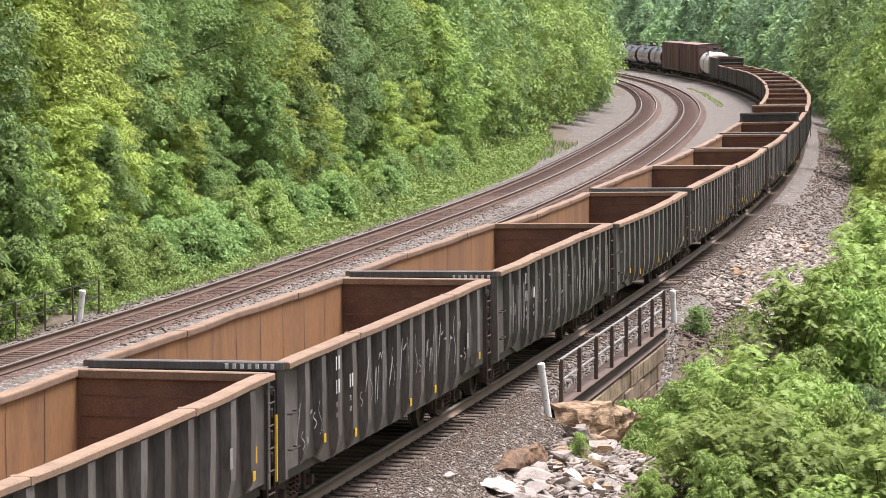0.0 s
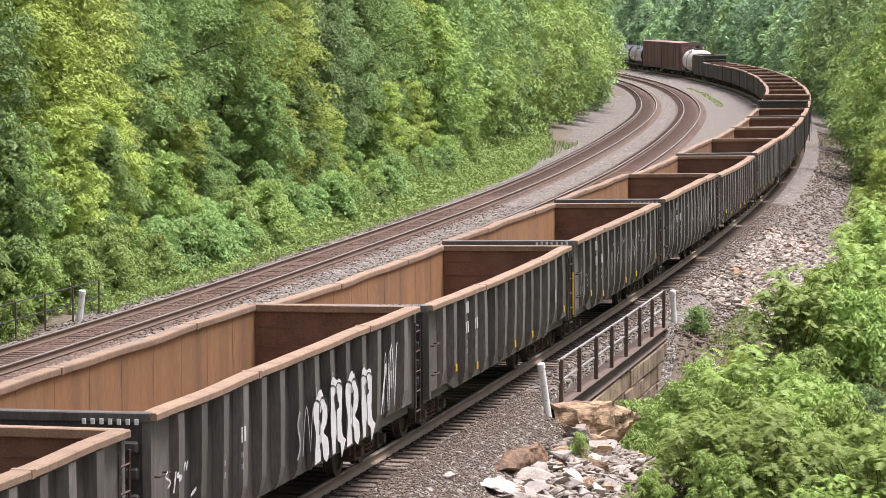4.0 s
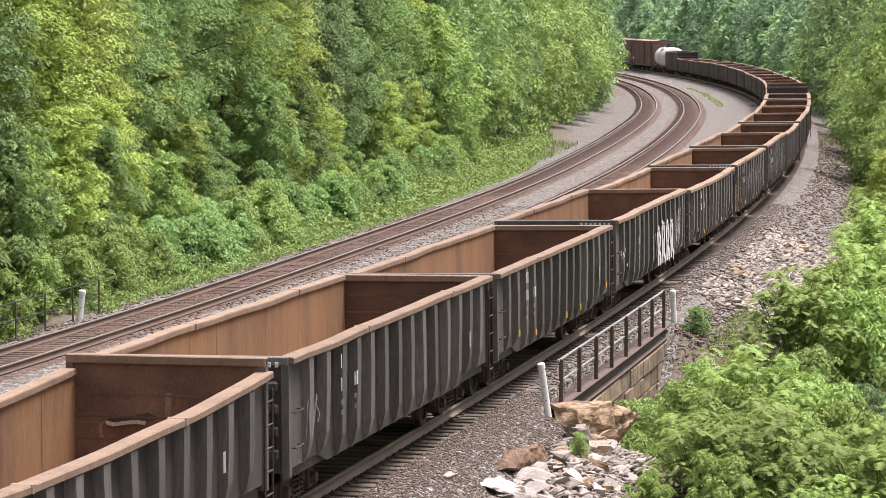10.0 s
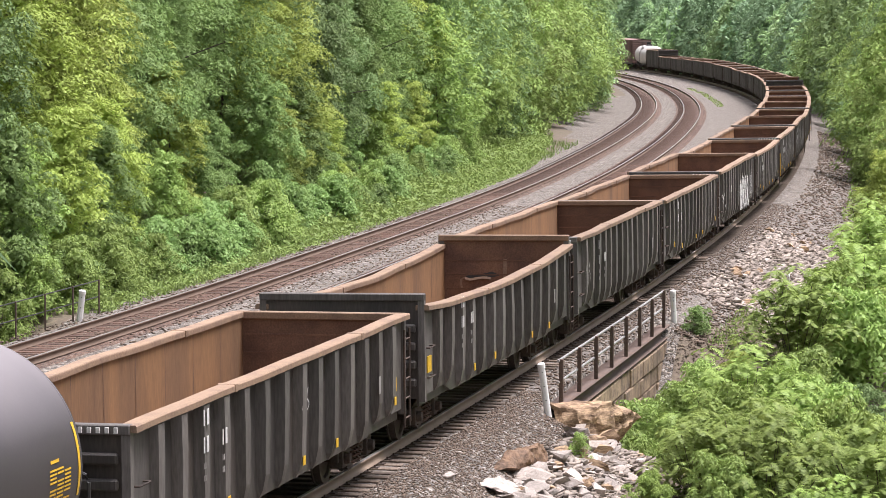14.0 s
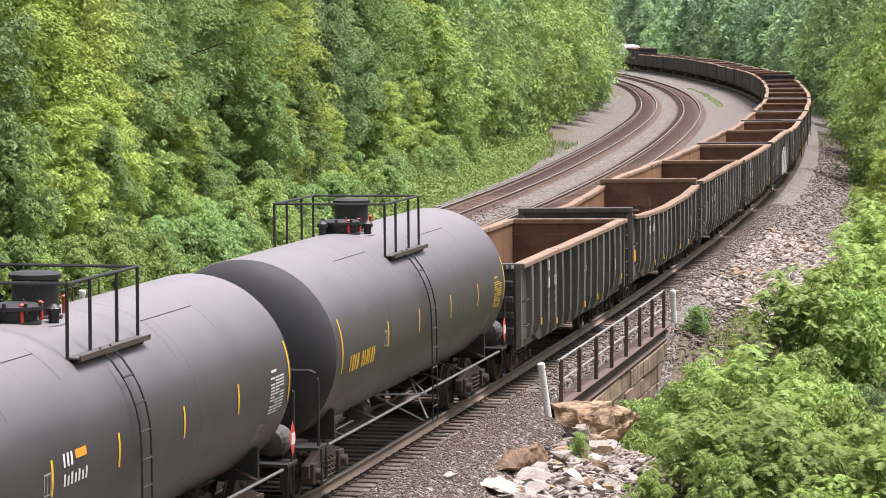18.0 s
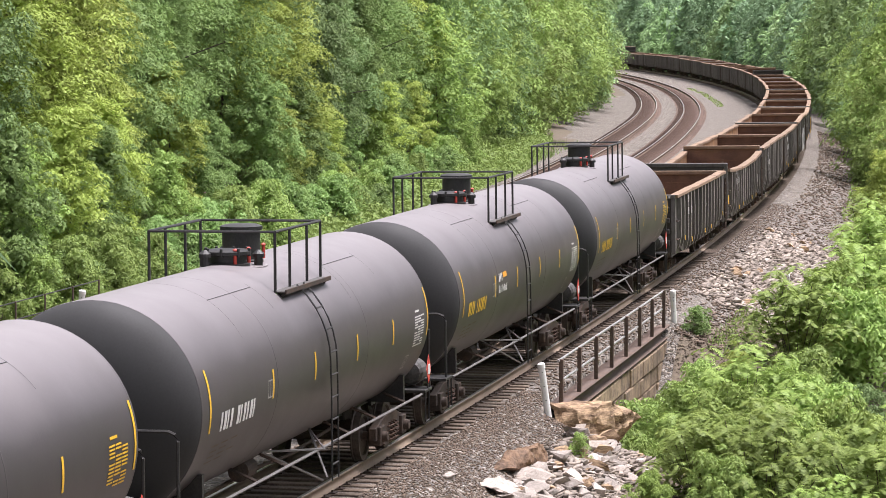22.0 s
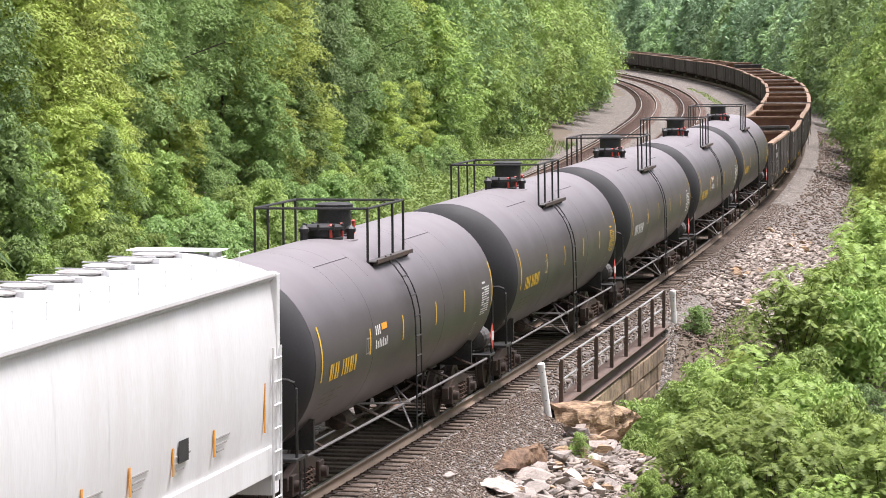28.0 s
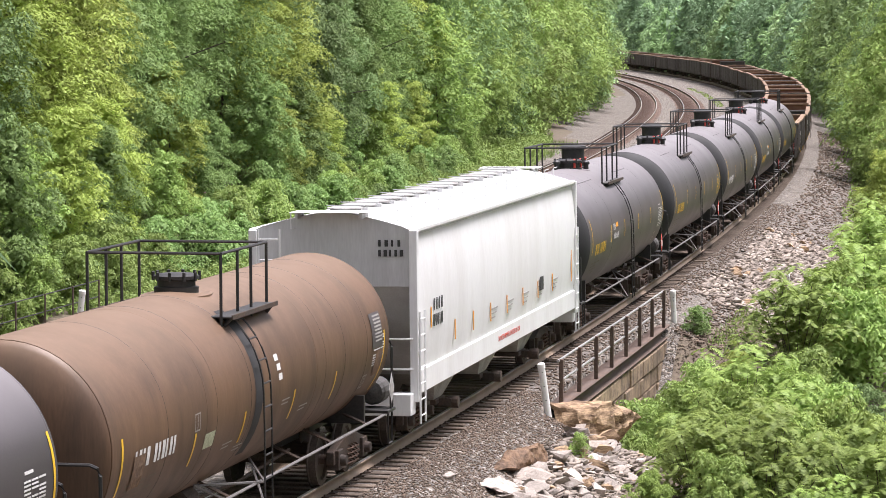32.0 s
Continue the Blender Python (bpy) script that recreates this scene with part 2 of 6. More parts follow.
# Recessed sheets dark, rib faces paler: dust, plus shade and light in the colour
M["gon_out"] = stuff("black_car_paint", (0.05, 0.044, 0.04), 0.55, vary=0.25, scale=0.9, dirt=(0.105, 0.08, 0.063), dirt_amount=0.5, per_object=0.25, streak=True, bump=0.15)
M["gon_rib"] = stuff("dusty_lit_black_paint", (0.135, 0.122, 0.112), 0.6, vary=0.25, scale=1.6, dirt=(0.085, 0.068, 0.055), dirt_amount=0.7, per_object=0.3, streak=True, bump=0.12)
M["gon_in"] = stuff("rusted_inside", (0.27, 0.138, 0.056), 0.85, vary=0.16, scale=0.8, dirt=(0.14, 0.076, 0.039), dirt_amount=0.75, per_object=0.15, streak=True, bump=0.06)
# Inside ends: rusted brown set darker to carry the shade on these walls
M["gon_end_in"] = stuff("shaded_brown_inside_end", (0.165, 0.09, 0.054), 0.85, vary=0.2, scale=1.3, dirt=(0.085, 0.048, 0.036), dirt_amount=0.85, per_object=0.2, bump=0.1)
M["gon_rim"] = stuff("worn_rim", (0.265, 0.175, 0.112), 0.75, vary=0.2, scale=2.5, dirt=(0.17, 0.11, 0.08), dirt_amount=0.7, per_object=0.12, bump=0.1)
M["iron"] = stuff("rusty_iron", (0.062, 0.047, 0.039), 0.75, 0.2, vary=0.3, scale=3, dirt=(0.115, 0.067, 0.043), dirt_amount=0.6, per_object=0.2)
M["black"] = stuff("black_steel", (0.022, 0.022, 0.022), 0.5, vary=0.3, scale=2, dirt=(0.06, 0.05, 0.045), dirt_amount=0.4)
M["wheel"] = stuff("wheel_steel", (0.09, 0.07, 0.058), 0.6, 0.4, vary=0.2, scale=3)
M["tank"] = paler_top(stuff("dull_grey_tank_paint", (0.062, 0.054, 0.057), 0.4, vary=0.06, scale=0.5, dirt=(0.083, 0.072, 0.074), dirt_amount=0.6, per_object=0.1, bump=0.015, spec=0.45), (0.26, 0.235, 0.24), 2.9, 4.3)
# Soot black; on the heads it also carries the end faces' shade
M["tank_head"] = stuff("sooty_shaded_tank_head", (0.03, 0.029, 0.03), 0.72, vary=0.08, scale=0.8, dirt=(0.03, 0.03, 0.03), bump=0.02)
M["brown_tank"] = paler_top(stuff("brown_tank_paint", (0.132, 0.073, 0.042), 0.5, vary=0.12, scale=1.1, dirt=(0.07, 0.043, 0.028), dirt_amount=0.9, streak=True, bump=0.03, spec=0.4), (0.215, 0.14, 0.092), 2.9, 4.3)
M["white_tank"] = stuff("white_tank_paint", (0.62, 0.58, 0.55), 0.4, vary=0.05, scale=0.7, dirt=(0.4, 0.33, 0.28), dirt_amount=0.5)
M["hopper"] = stuff("white_hopper_paint", (0.8, 0.8, 0.795), 0.5, vary=0.04, scale=0.8, dirt=(0.66, 0.645, 0.62), dirt_amount=0.6, streak=True, bump=0.02)
# Hopper white with dirt streaks, greyed in the colour for the shaded ends
M["hopper_end"] = stuff("shaded_grey_hopper_end", (0.6, 0.6, 0.6), 0.55, vary=0.06, scale=0.9, dirt=(0.36, 0.35, 0.34), dirt_amount=0.6, streak=True)
M["hatch"] = stuff("weathered_hatch", (0.42, 0.41, 0.4), 0.7, vary=0.15, scale=3, dirt=(0.22, 0.2, 0.18), dirt_amount=0.7)
M["yellow"] = stuff("yellow_reflector", (0.78, 0.47, 0.03), 0.45, vary=0.1, scale=5, bump=0)
M["orange"] = stuff("orange_mark", (0.85, 0.36, 0.03), 0.5, vary=0.1, scale=5, bump=0)
M["white"] = stuff("white_marking", (0.72, 0.71, 0.69), 0.6, vary=0.1, scale=4, dirt=(0.4, 0.38, 0.36), bump=0)
M["dull_mark"] = stuff("faded_marking", (0.36, 0.34, 0.32), 0.6, vary=0.15, scale=4, bump=0)
M["red"] = stuff("red_marking", (0.6, 0.07, 0.05), 0.5, vary=0.1, scale=5, bump=0)
M["dark_mark"] = stuff("dark_marking", (0.04, 0.04, 0.04), 0.6, vary=0.1, scale=4, bump=0)
# Boxcar brown paled and greyed in the colour for distance haze
M["boxcar"] = stuff("hazed_brown_boxcar_paint", (0.25, 0.155, 0.135), 0.7, vary=0.12, scale=0.8, dirt=(0.14, 0.085, 0.07), per_object=0.3, streak=True)
M["pipe"] = stuff("grey_galvanised_pipe", (0.42, 0.41, 0.40), 0.45, 0.6, vary=0.15, scale=4, dirt=(0.2, 0.17, 0.14), bump=0.03)
M["post"] = stuff("white_plastic_post", (0.84, 0.83, 0.8), 0.5, vary=0.05, scale=4, dirt=(0.6, 0.56, 0.5), dirt_amount=0.3, bump=0.02)
M["concrete"] = stuff("weathered_stone", (0.30, 0.215, 0.14), 0.9, vary=0.25, scale=2.2, dirt=(0.085, 0.06, 0.043), dirt_amount=0.95, per_object=0.35, bump=0.4, grain=14)
M["girder"] = stuff("rusted_girder", (0.12, 0.085, 0.07), 0.75, 0.2, vary=0.2, scale=2, dirt=(0.2, 0.12, 0.08))
M["rubble"] = stuff("broken_stone", (0.29, 0.24, 0.2), 0.85, vary=0.15, scale=2.5, per_object=0.45, island=True, bump=0.2)
M["rock"] = stuff("grey_rock", (0.36, 0.315, 0.28), 0.85, vary=0.2, scale=2.5, dirt=(0.25, 0.205, 0.17), dirt_amount=0.7, per_object=0.3, bump=0.35, grain=18)
M["tan_rock"] = stuff("tan_sandstone", (0.40, 0.275, 0.165), 0.9, vary=0.35, scale=2.6, dirt=(0.11, 0.062, 0.04), dirt_amount=0.95, per_object=0.2, bump=0.6, grain=12)
M["tan_rock"].node_tree.nodes["Mapping"].inputs["Scale"].default_value = (0.7, 0.7, 4.5)
M["bark"] = stuff("bark", (0.085, 0.066, 0.05), 0.9, vary=0.3, scale=4, bump=0.6, streak=True)
M["leaf_yellow"] = foliage("yellow_green_leaves", (0.25, 0.322, 0.071), (0.42, 0.49, 0.12))
M["leaf_mid"] = foliage("green_leaves", (0.165, 0.265, 0.085), (0.29, 0.40, 0.135))
M["leaf_dark"] = foliage("dark_green_leaves", (0.14, 0.215, 0.084), (0.235, 0.325, 0.125))
# Far leaves paled and blued in the colour, standing in for haze
M["leaf_far"] = foliage("hazed_green_leaves", (0.23, 0.35, 0.155), (0.335, 0.46, 0.215))
M["leaf_far_dark"] = foliage("hazed_dark_green_leaves", (0.16, 0.26, 0.135), (0.24, 0.345, 0.185))
M["weed"] = foliage("weed_leaves", (0.18, 0.285, 0.07), (0.33, 0.44, 0.13))
M["leaf_conifer"] = foliage("conifer_needles", (0.045, 0.085, 0.05), (0.075, 0.125, 0.075))
M["leaf_fresh"] = foliage("fresh_green_leaves", (0.2, 0.3, 0.08), (0.345, 0.44, 0.13))
M["grass"] = foliage("grass_blades", (0.142, 0.208, 0.060), (0.233, 0.287, 0.107), 0.6)
M["leaf_sumac"] = foliage("sumac_leaves", (0.165, 0.245, 0.06), (0.34, 0.43, 0.115))
M["faint_seam"] = stuff("faint_seam", (0.035, 0.032, 0.033), 0.6, vary=0.1, scale=4, bump=0)
M["grating"] = stuff("dark_grating", (0.10, 0.095, 0.09), 0.7, 0.3, vary=0.3, scale=9)
M["faint_mark"] = stuff("worn_lettering", (0.13, 0.105, 0.07), 0.6, vary=0.2, scale=4, bump=0)
M["brown_rock"] = stuff("brown_rock", (0.20, 0.12, 0.07), 0.9, vary=0.3, scale=2.6, dirt=(0.09, 0.06, 0.045), dirt_amount=0.85, bump=0.4, grain=14)
M["pale_label"] = stuff("pale_green_label", (0.42, 0.45, 0.30), 0.6, vary=0.3, scale=6, bump=0)
M["tie_dark"] = stuff("dark_tie_wood", (0.085, 0.046, 0.031), 0.9, vary=0.35, scale=2, dirt=(0.12, 0.07, 0.05), dirt_amount=0.6, per_object=0.35, bump=0.4)
M["rail_dark"] = stuff("rusted_rail_steel", (0.17, 0.115, 0.08), 0.7, 0.15, vary=0.15, scale=1, bump=0.05)


# ---- ground ----
def height(s, u):
    """Ground level against the rails."""
    s, u = np.asarray(s, float), np.asarray(u, float)
    dist = np.min([np.abs(u - q) + 0 * s for q in TRACKS.values()], axis=0)
    flat = -0.20 - 0.15 * np.clip((dist - 1.3) / 1.4, 0, 1)
    flat = flat - 0.034 * np.clip((2.0 - np.abs(u)) / 0.6, 0, 1)
    r = np.clip(u - 2.0, 0, None)
    right = -0.42 * np.clip(r, 0, 6) - 0.1 * np.clip(r - 6, 0, 10)
    ravine = np.exp(-(((s - 24.6) / 8.6) ** 8))
    right = right - ravine * np.clip((r - 0.05) * 14, 0, 1.9) * (1 - 0.62 * np.clip((u - 3.4) / 1.4, 0, 1))
    right = right + np.clip(r - 14, 0, None) * 0.30 * np.clip((s - 60) / 60, 0, 1) + 0.6 * np.clip(r, 0, 3) / 3 * np.clip((s - 80) / 60, 0, 1)
    l = np.clip(-14.6 - u, 0, None)
    left = 0.16 * np.clip(l, 0, 4) + 0.30 * np.clip(l - 4, 0, None)
    left = left - np.exp(-(((s - 27.0) / 7.0) ** 4)) * np.clip(l * 2, 0, 3.0)
    far = np.clip(s - 560, 0, None) * 0.06
    return flat + right + left + far


def ground_sheet():
    s = np.concatenate([[-900, -300, -120], np.arange(-58, 80, 1.0), np.arange(80, 260, 3.0), np.arange(260, 760, 10.0), [900, 1400, 2500]])
    u = np.concatenate([[-1500, -600, -250, -120, -70, -45, -34], np.arange(-28, -14, 1.0), np.arange(-14, 2, 0.35), np.arange(2, 9, 0.35), np.arange(9, 20, 1.5), [24, 30, 40, 60, 100, 200, 500, 1500]])
    sg, ug = np.meshgrid(s, u, indexing="ij")
    z = height(sg, np.clip(ug, -120, 100))
    rng = np.random.RandomState(3)
    z = z + rng.uniform(-0.03, 0.03, z.shape) * ((ug > 3.5) | (ug < -15))
    sc = np.clip(sg, -60, 758)
    p = place(sc, ug, z)
    h = line(sc)[2]
    over = sg - sc
    p[..., 0] += np.cos(h) * over
    p[..., 1] += np.sin(h) * over
    n, k = sg.shape
    i = np.arange(n * k).reshape(n, k)
    f = np.stack([i[:-1, :-1], i[:-1, 1:], i[1:, 1:], i[1:, :-1]], -1).reshape(-1, 4)[:, ::-1]
    ob = arrays("ground", p.reshape(-1, 3), f, M["ballast"], smooth=True)
    ob.data.materials.append(M["earth"])
    uc = (ug[:-1, :-1] + ug[1:, 1:]) / 2
    scn = (sg[:-1, :-1] + sg[1:, 1:]) / 2
    edge_r = np.interp(scn, [-60, 5, 15, 20, 34, 60, 120, 700], [4.6, 4.4, 3.8, 2.4, 2.8, 5.0, 4.4, 4.0])
    edge_l = np.interp(scn, [-60, 168, 195, 290, 310, 700], [-14.9, -15.0, -17.6, -17.6, -14.0, -14.0])
    idx = ((uc > edge_r) | (uc < edge_l)).astype(np.int32).ravel()
    ob.data.materials.append(M["track_fill"])
    ob.data.materials.append(M["oily_shaded_fill"])
    for number, q in TRACKS.items():
        idx[(np.abs(uc - q) < (1.35 if number > 1 else 0.8)).ravel()] = 2
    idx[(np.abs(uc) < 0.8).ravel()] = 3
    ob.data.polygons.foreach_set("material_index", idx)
    return tagged(ob, "brown-grey crushed stone bed with earth slopes beside it", "ground", kind="structure")


ground_sheet()


# ---- tracks ----
def swept(name, s, u, profile, material, parent):
    """A rail: a profile of (u, z) swept along the line."""
    k = len(profile)
    v = np.concatenate([on_track(s, u + q[0], q[1])[:, None, :] for q in profile], 1)
    i = np.arange(len(s) * k).reshape(len(s), k)
    j = np.roll(i, -1, axis=1)
    f = np.stack([i[:-1], j[:-1], j[1:], i[1:]], -1).reshape(-1, 4)
    return arrays(name, v.reshape(-1, 3), f, material, parent)


TIE = boxes((-0.115, 0.115, -1.3, 1.3, -0.17, 0.0), bevel=0.012)
TIE_MESH = bpy.data.meshes.new("tie")
TIE.to_mesh(TIE_MESH)
TIE.free()
TIE_MESH.materials.append(M["tie"])
PLATE_MESH = bpy.data.meshes.new("tie_plate")
PB = boxes((-0.1, 0.1, -0.18, 0.18, 0, 0.02), (-0.07, -0.04, -0.13, -0.1, 0.02, 0.06), (0.04, 0.07, 0.1, 0.13, 0.02, 0.06))
PB.to_mesh(PLATE_MESH)
PB.free()
PLATE_MESH.materials.append(M["iron"])


def railway(number, near, plates):
    off = TRACKS[number]
    bed = new("track_%d" % number)
    tagged(bed, "railway track of rusted steel rails on weathered wooden ties", "track", kind="structure")
    s = np.arange(-58, 740, 4.0)
    body = [(-0.07, -0.18), (0.07, -0.18), (0.07, -0.165), (0.012, -0.145), (0.012, -0.045), (0.037, -0.035), (0.037, -0.004), (-0.037, -0.004), (-0.037, -0.035), (-0.012, -0.045), (-0.012, -0.145), (-0.07, -0.165)]
    for side in (-0.75, 0.75):
        r = swept("rail", s, off + side, body, M["rail"] if number == 1 else M["rail_dark"], bed)
        swept("rail_head", s, off + side, [(-0.035, -0.004), (0.035, -0.004), (0.03, 0.003), (-0.03, 0.003)], M["railhead"], r)
    rng = random.Random(number)
    far_v, far_f = [], []
    cube = np.array([(x, y, z) for x in (-0.115, 0.115) for y in (-1.3, 1.3) for z in (-0.36, -0.19)])
    quad = np.array([(0, 1, 3, 2), (4, 6, 7, 5), (0, 4, 5, 1), (2, 3, 7, 6), (0, 2, 6, 4), (1, 5, 7, 3)])
    q = -30.0
    while q < 735:
        a = float(line(q)[2])
        p = on_track(q, off, -0.185)
        skew, slide = rng.uniform(-1.2, 1.2), rng.uniform(-0.08, 0.08)
        if near[0] <= q <= near[1]:
            m = pose(p[0], p[1], p[2] + rng.uniform(-0.012, 0.004), 0, 0, math.degrees(a) + skew) @ pose(0, slide, 0)
            t = share("tie", TIE_MESH if number == 1 else TIE_DARK, bed, m)
            if plates:
                for side in (-0.75, 0.75):
                    share("tie_plate", PLATE_MESH, t, pose(0, -side - slide, 0.0))
        else:
            c, sn = math.cos(a + radians(skew)), math.sin(a + radians(skew))
            w = cube @ np.array(((c, sn, 0), (-sn, c, 0), (0, 0, 1))) + np.array((p[0], p[1], p[2] + 0.185))
            far_f.append(quad + 8 * len(far_v))
            far_v.append(w)
        q += 0.53 if q < 300 else 0.9
    rest = arrays("far_ties", np.concatenate(far_v), np.concatenate(far_f), M["tie"] if number == 1 else M["tie_dark"], bed)
    tagged(rest, kind="stuff")
    return bed


TIE_DARK = TIE_MESH.copy()
TIE_DARK.materials[0] = M["tie_dark"]
railway(1, (-4, 60), True)
railway(2, (90, 130), False)
railway(3, (24, 100), False)


# ---- railway cars: x ahead, y to the left, z up from the rails ----
def wheel_meshes():
    prof = [(0.0, 0.0), (0.08, 0.0), (0.1, 0.03), (0.33, 0.02), (0.36, -0.02), (0.455, -0.02), (0.46, 0.1), (0.485, 0.115), (0.485, 0.135), (0.38, 0.14), (0.33, 0.08), (0.12, 0.09), (0.1, 0.16), (0.0, 0.16)]
    bm = lathe(prof, 18)
    me = bpy.data.meshes.new("wheel")
    bm.to_mesh(me)
    bm.free()
    me.materials.append(M["wheel"])
    bm = lathe([(0.085, -0.92), (0.085, 0.92)], 10, pose(0, 0, 0, 90))
    ax = bpy.data.meshes.new("wheelset")
    bm.to_mesh(ax)
    bm.free()
    ax.materials.append(M["iron"])
    return me, ax


WHEEL, AXLE = wheel_meshes()


def frame_meshes():
    bm = bmesh.new()
    outline = [(-1.15, 0.36), (-1.15, 0.58), (-0.95, 0.62), (-0.45, 0.74), (0.45, 0.74), (0.95, 0.62), (1.15, 0.58), (1.15, 0.36), (0.62, 0.36), (0.45, 0.2), (-0.45, 0.2), (-0.62, 0.36)]
    for sgn in (1,):
        a = [bm.verts.new((x, -0.07, z)) for x, z in outline]
        b = [bm.verts.new((x, 0.07, z)) for x, z in outline]
        bm.faces.new(a)
        bm.faces.new(b[::-1])
        for i in range(len(a)):
            j = (i + 1) % len(a)
            bm.faces.new((a[j], a[i], b[i], b[j]))
    for x in (-0.875, 0.875):
        box(bm, x - 0.17, x + 0.17, -0.13, 0.1, 0.26, 0.6)
        bmesh.ops.create_cone(bm, cap_ends=True, segments=12, radius1=0.11, radius2=0.09, depth=0.14, matrix=pose(x, -0.16, 0.42, 90))
    me = bpy.data.meshes.new("bogie_frame")
    soft(bm, 0.012)
    bm.to_mesh(me)
    bm.free()
    me.materials.append(M["iron"])
    bm = bmesh.new()
    for x in (-0.2, 0.0, 0.2):
        turns = [(x + 0.075 * math.cos(k * 1.57), 0.075 * math.sin(k * 1.57) - 0.1, 0.24 + 0.0205 * k) for k in range(18)]
        tube(bm, turns, 0.016, 3)
    sp = bpy.data.meshes.new("spring_pack")
    bm.to_mesh(sp)
    bm.free()
    sp.materials.append(stuff("rust_springs", (0.11, 0.065, 0.045), 0.8, vary=0.3, scale=4))
    return me, sp


BOGIE, SPRING = frame_meshes()
COUPLER = boxes((-0.45, 0.12, -0.07, 0.07, 0.74, 0.92), (0.1, 0.36, -0.15, 0.15, 0.68, 0.98), (0.34, 0.5, -0.16, -0.04, 0.72, 0.94), bevel=0.02)
COUPLER_MESH = bpy.data.meshes.new("coupler")
COUPLER.to_mesh(COUPLER_MESH)
COUPLER.free()
COUPLER_MESH.materials.append(M["iron"])


def running_gear(car, half_length, centre):
    """Two bogies, four wheelsets and the couplers of a car."""
    for c in (-centre, centre):
        for y in (-1.02, 1.02):
            turn = 0 if y < 0 else 180
            fr = share("bogie_frame", BOGIE, car, pose(c, y, 0.035, 0, 0, turn))
            share("spring_pack", SPRING, fr, pose(0, 0, 0))
        part("bolster", boxes((c - 0.18, c + 0.18, -0.98, 0.98, 0.42, 0.66), (c - 0.3, c + 0.3, -0.3, 0.3, 0.64, 0.9), bevel=0.02), M["iron"], car)
        for x in (c - 0.875, c + 0.875):
            ax = share("wheelset", AXLE, car, pose(x, 0, 0.46))
            share("wheel", WHEEL, ax, pose(0, -0.79, 0, -90))
            share("wheel", WHEEL, ax, pose(0, 0.79, 0, 90))
    share("coupler", COUPLER_MESH, car, pose(half_length - 0.1, 0, 0))
    share("coupler", COUPLER_MESH, car, pose(-half_length + 0.1, 0, 0, 0, 0, 180))


def slab(name, outline, y0, y1, material, car, label=""):
    """A plate with an outline in (x, z), from y0 to y1."""
    bm = bmesh.new()
    a = [bm.verts.new((x, y0, z)) for x, z in outline]
    b = [bm.verts.new((x, y1, z)) for x, z in outline]
    bm.faces.new(a)
    bm.faces.new(b[::-1])
    for i in range(len(a)):
        j = (i + 1) % len(a)
        bm.faces.new((a[j], a[i], b[i], b[j]))
    bmesh.ops.recalc_face_normals(bm, faces=bm.faces[:])
    return part(name, bm, material, car, label)


def marks(name, car, x, z, y, chars, size, material, vertical=False, gap=0.72, label=""):
    """Unreadable writing on a side: a row of plain bars."""
    for i in range(chars):
        w = size * (0.3, 0.42, 0.22, 0.36)[(i * 3 + chars) % 4]
        x0 = x + (0 if vertical else i * size * gap)
        z0 = z - (i * size * 1.25 if vertical else 0)
        part(name, boxes((x0, x0 + w, y - 0.004, y + 0.004, z0, z0 + size)), material, car, label)


def ladder(car, x, y, z0, z1, width=0.42, rungs=5, along=True, material=None, r=0.016):
    bm = bmesh.new()
    a, b = ((x, y), (x + width, y)) if along else ((x, y), (x, y + width))
    for q in (a, b):
        tube(bm, [(q[0], q[1], z0), (q[0], q[1], z1)], r * 1.3, 5)
    for k in range(rungs):
        z = z0 + (z1 - z0) * (k + 0.5) / rungs
        tube(bm, [(a[0], a[1], z), (b[0], b[1], z)], r, 5)
    return part("ladder", bm, material or M["iron"], car)


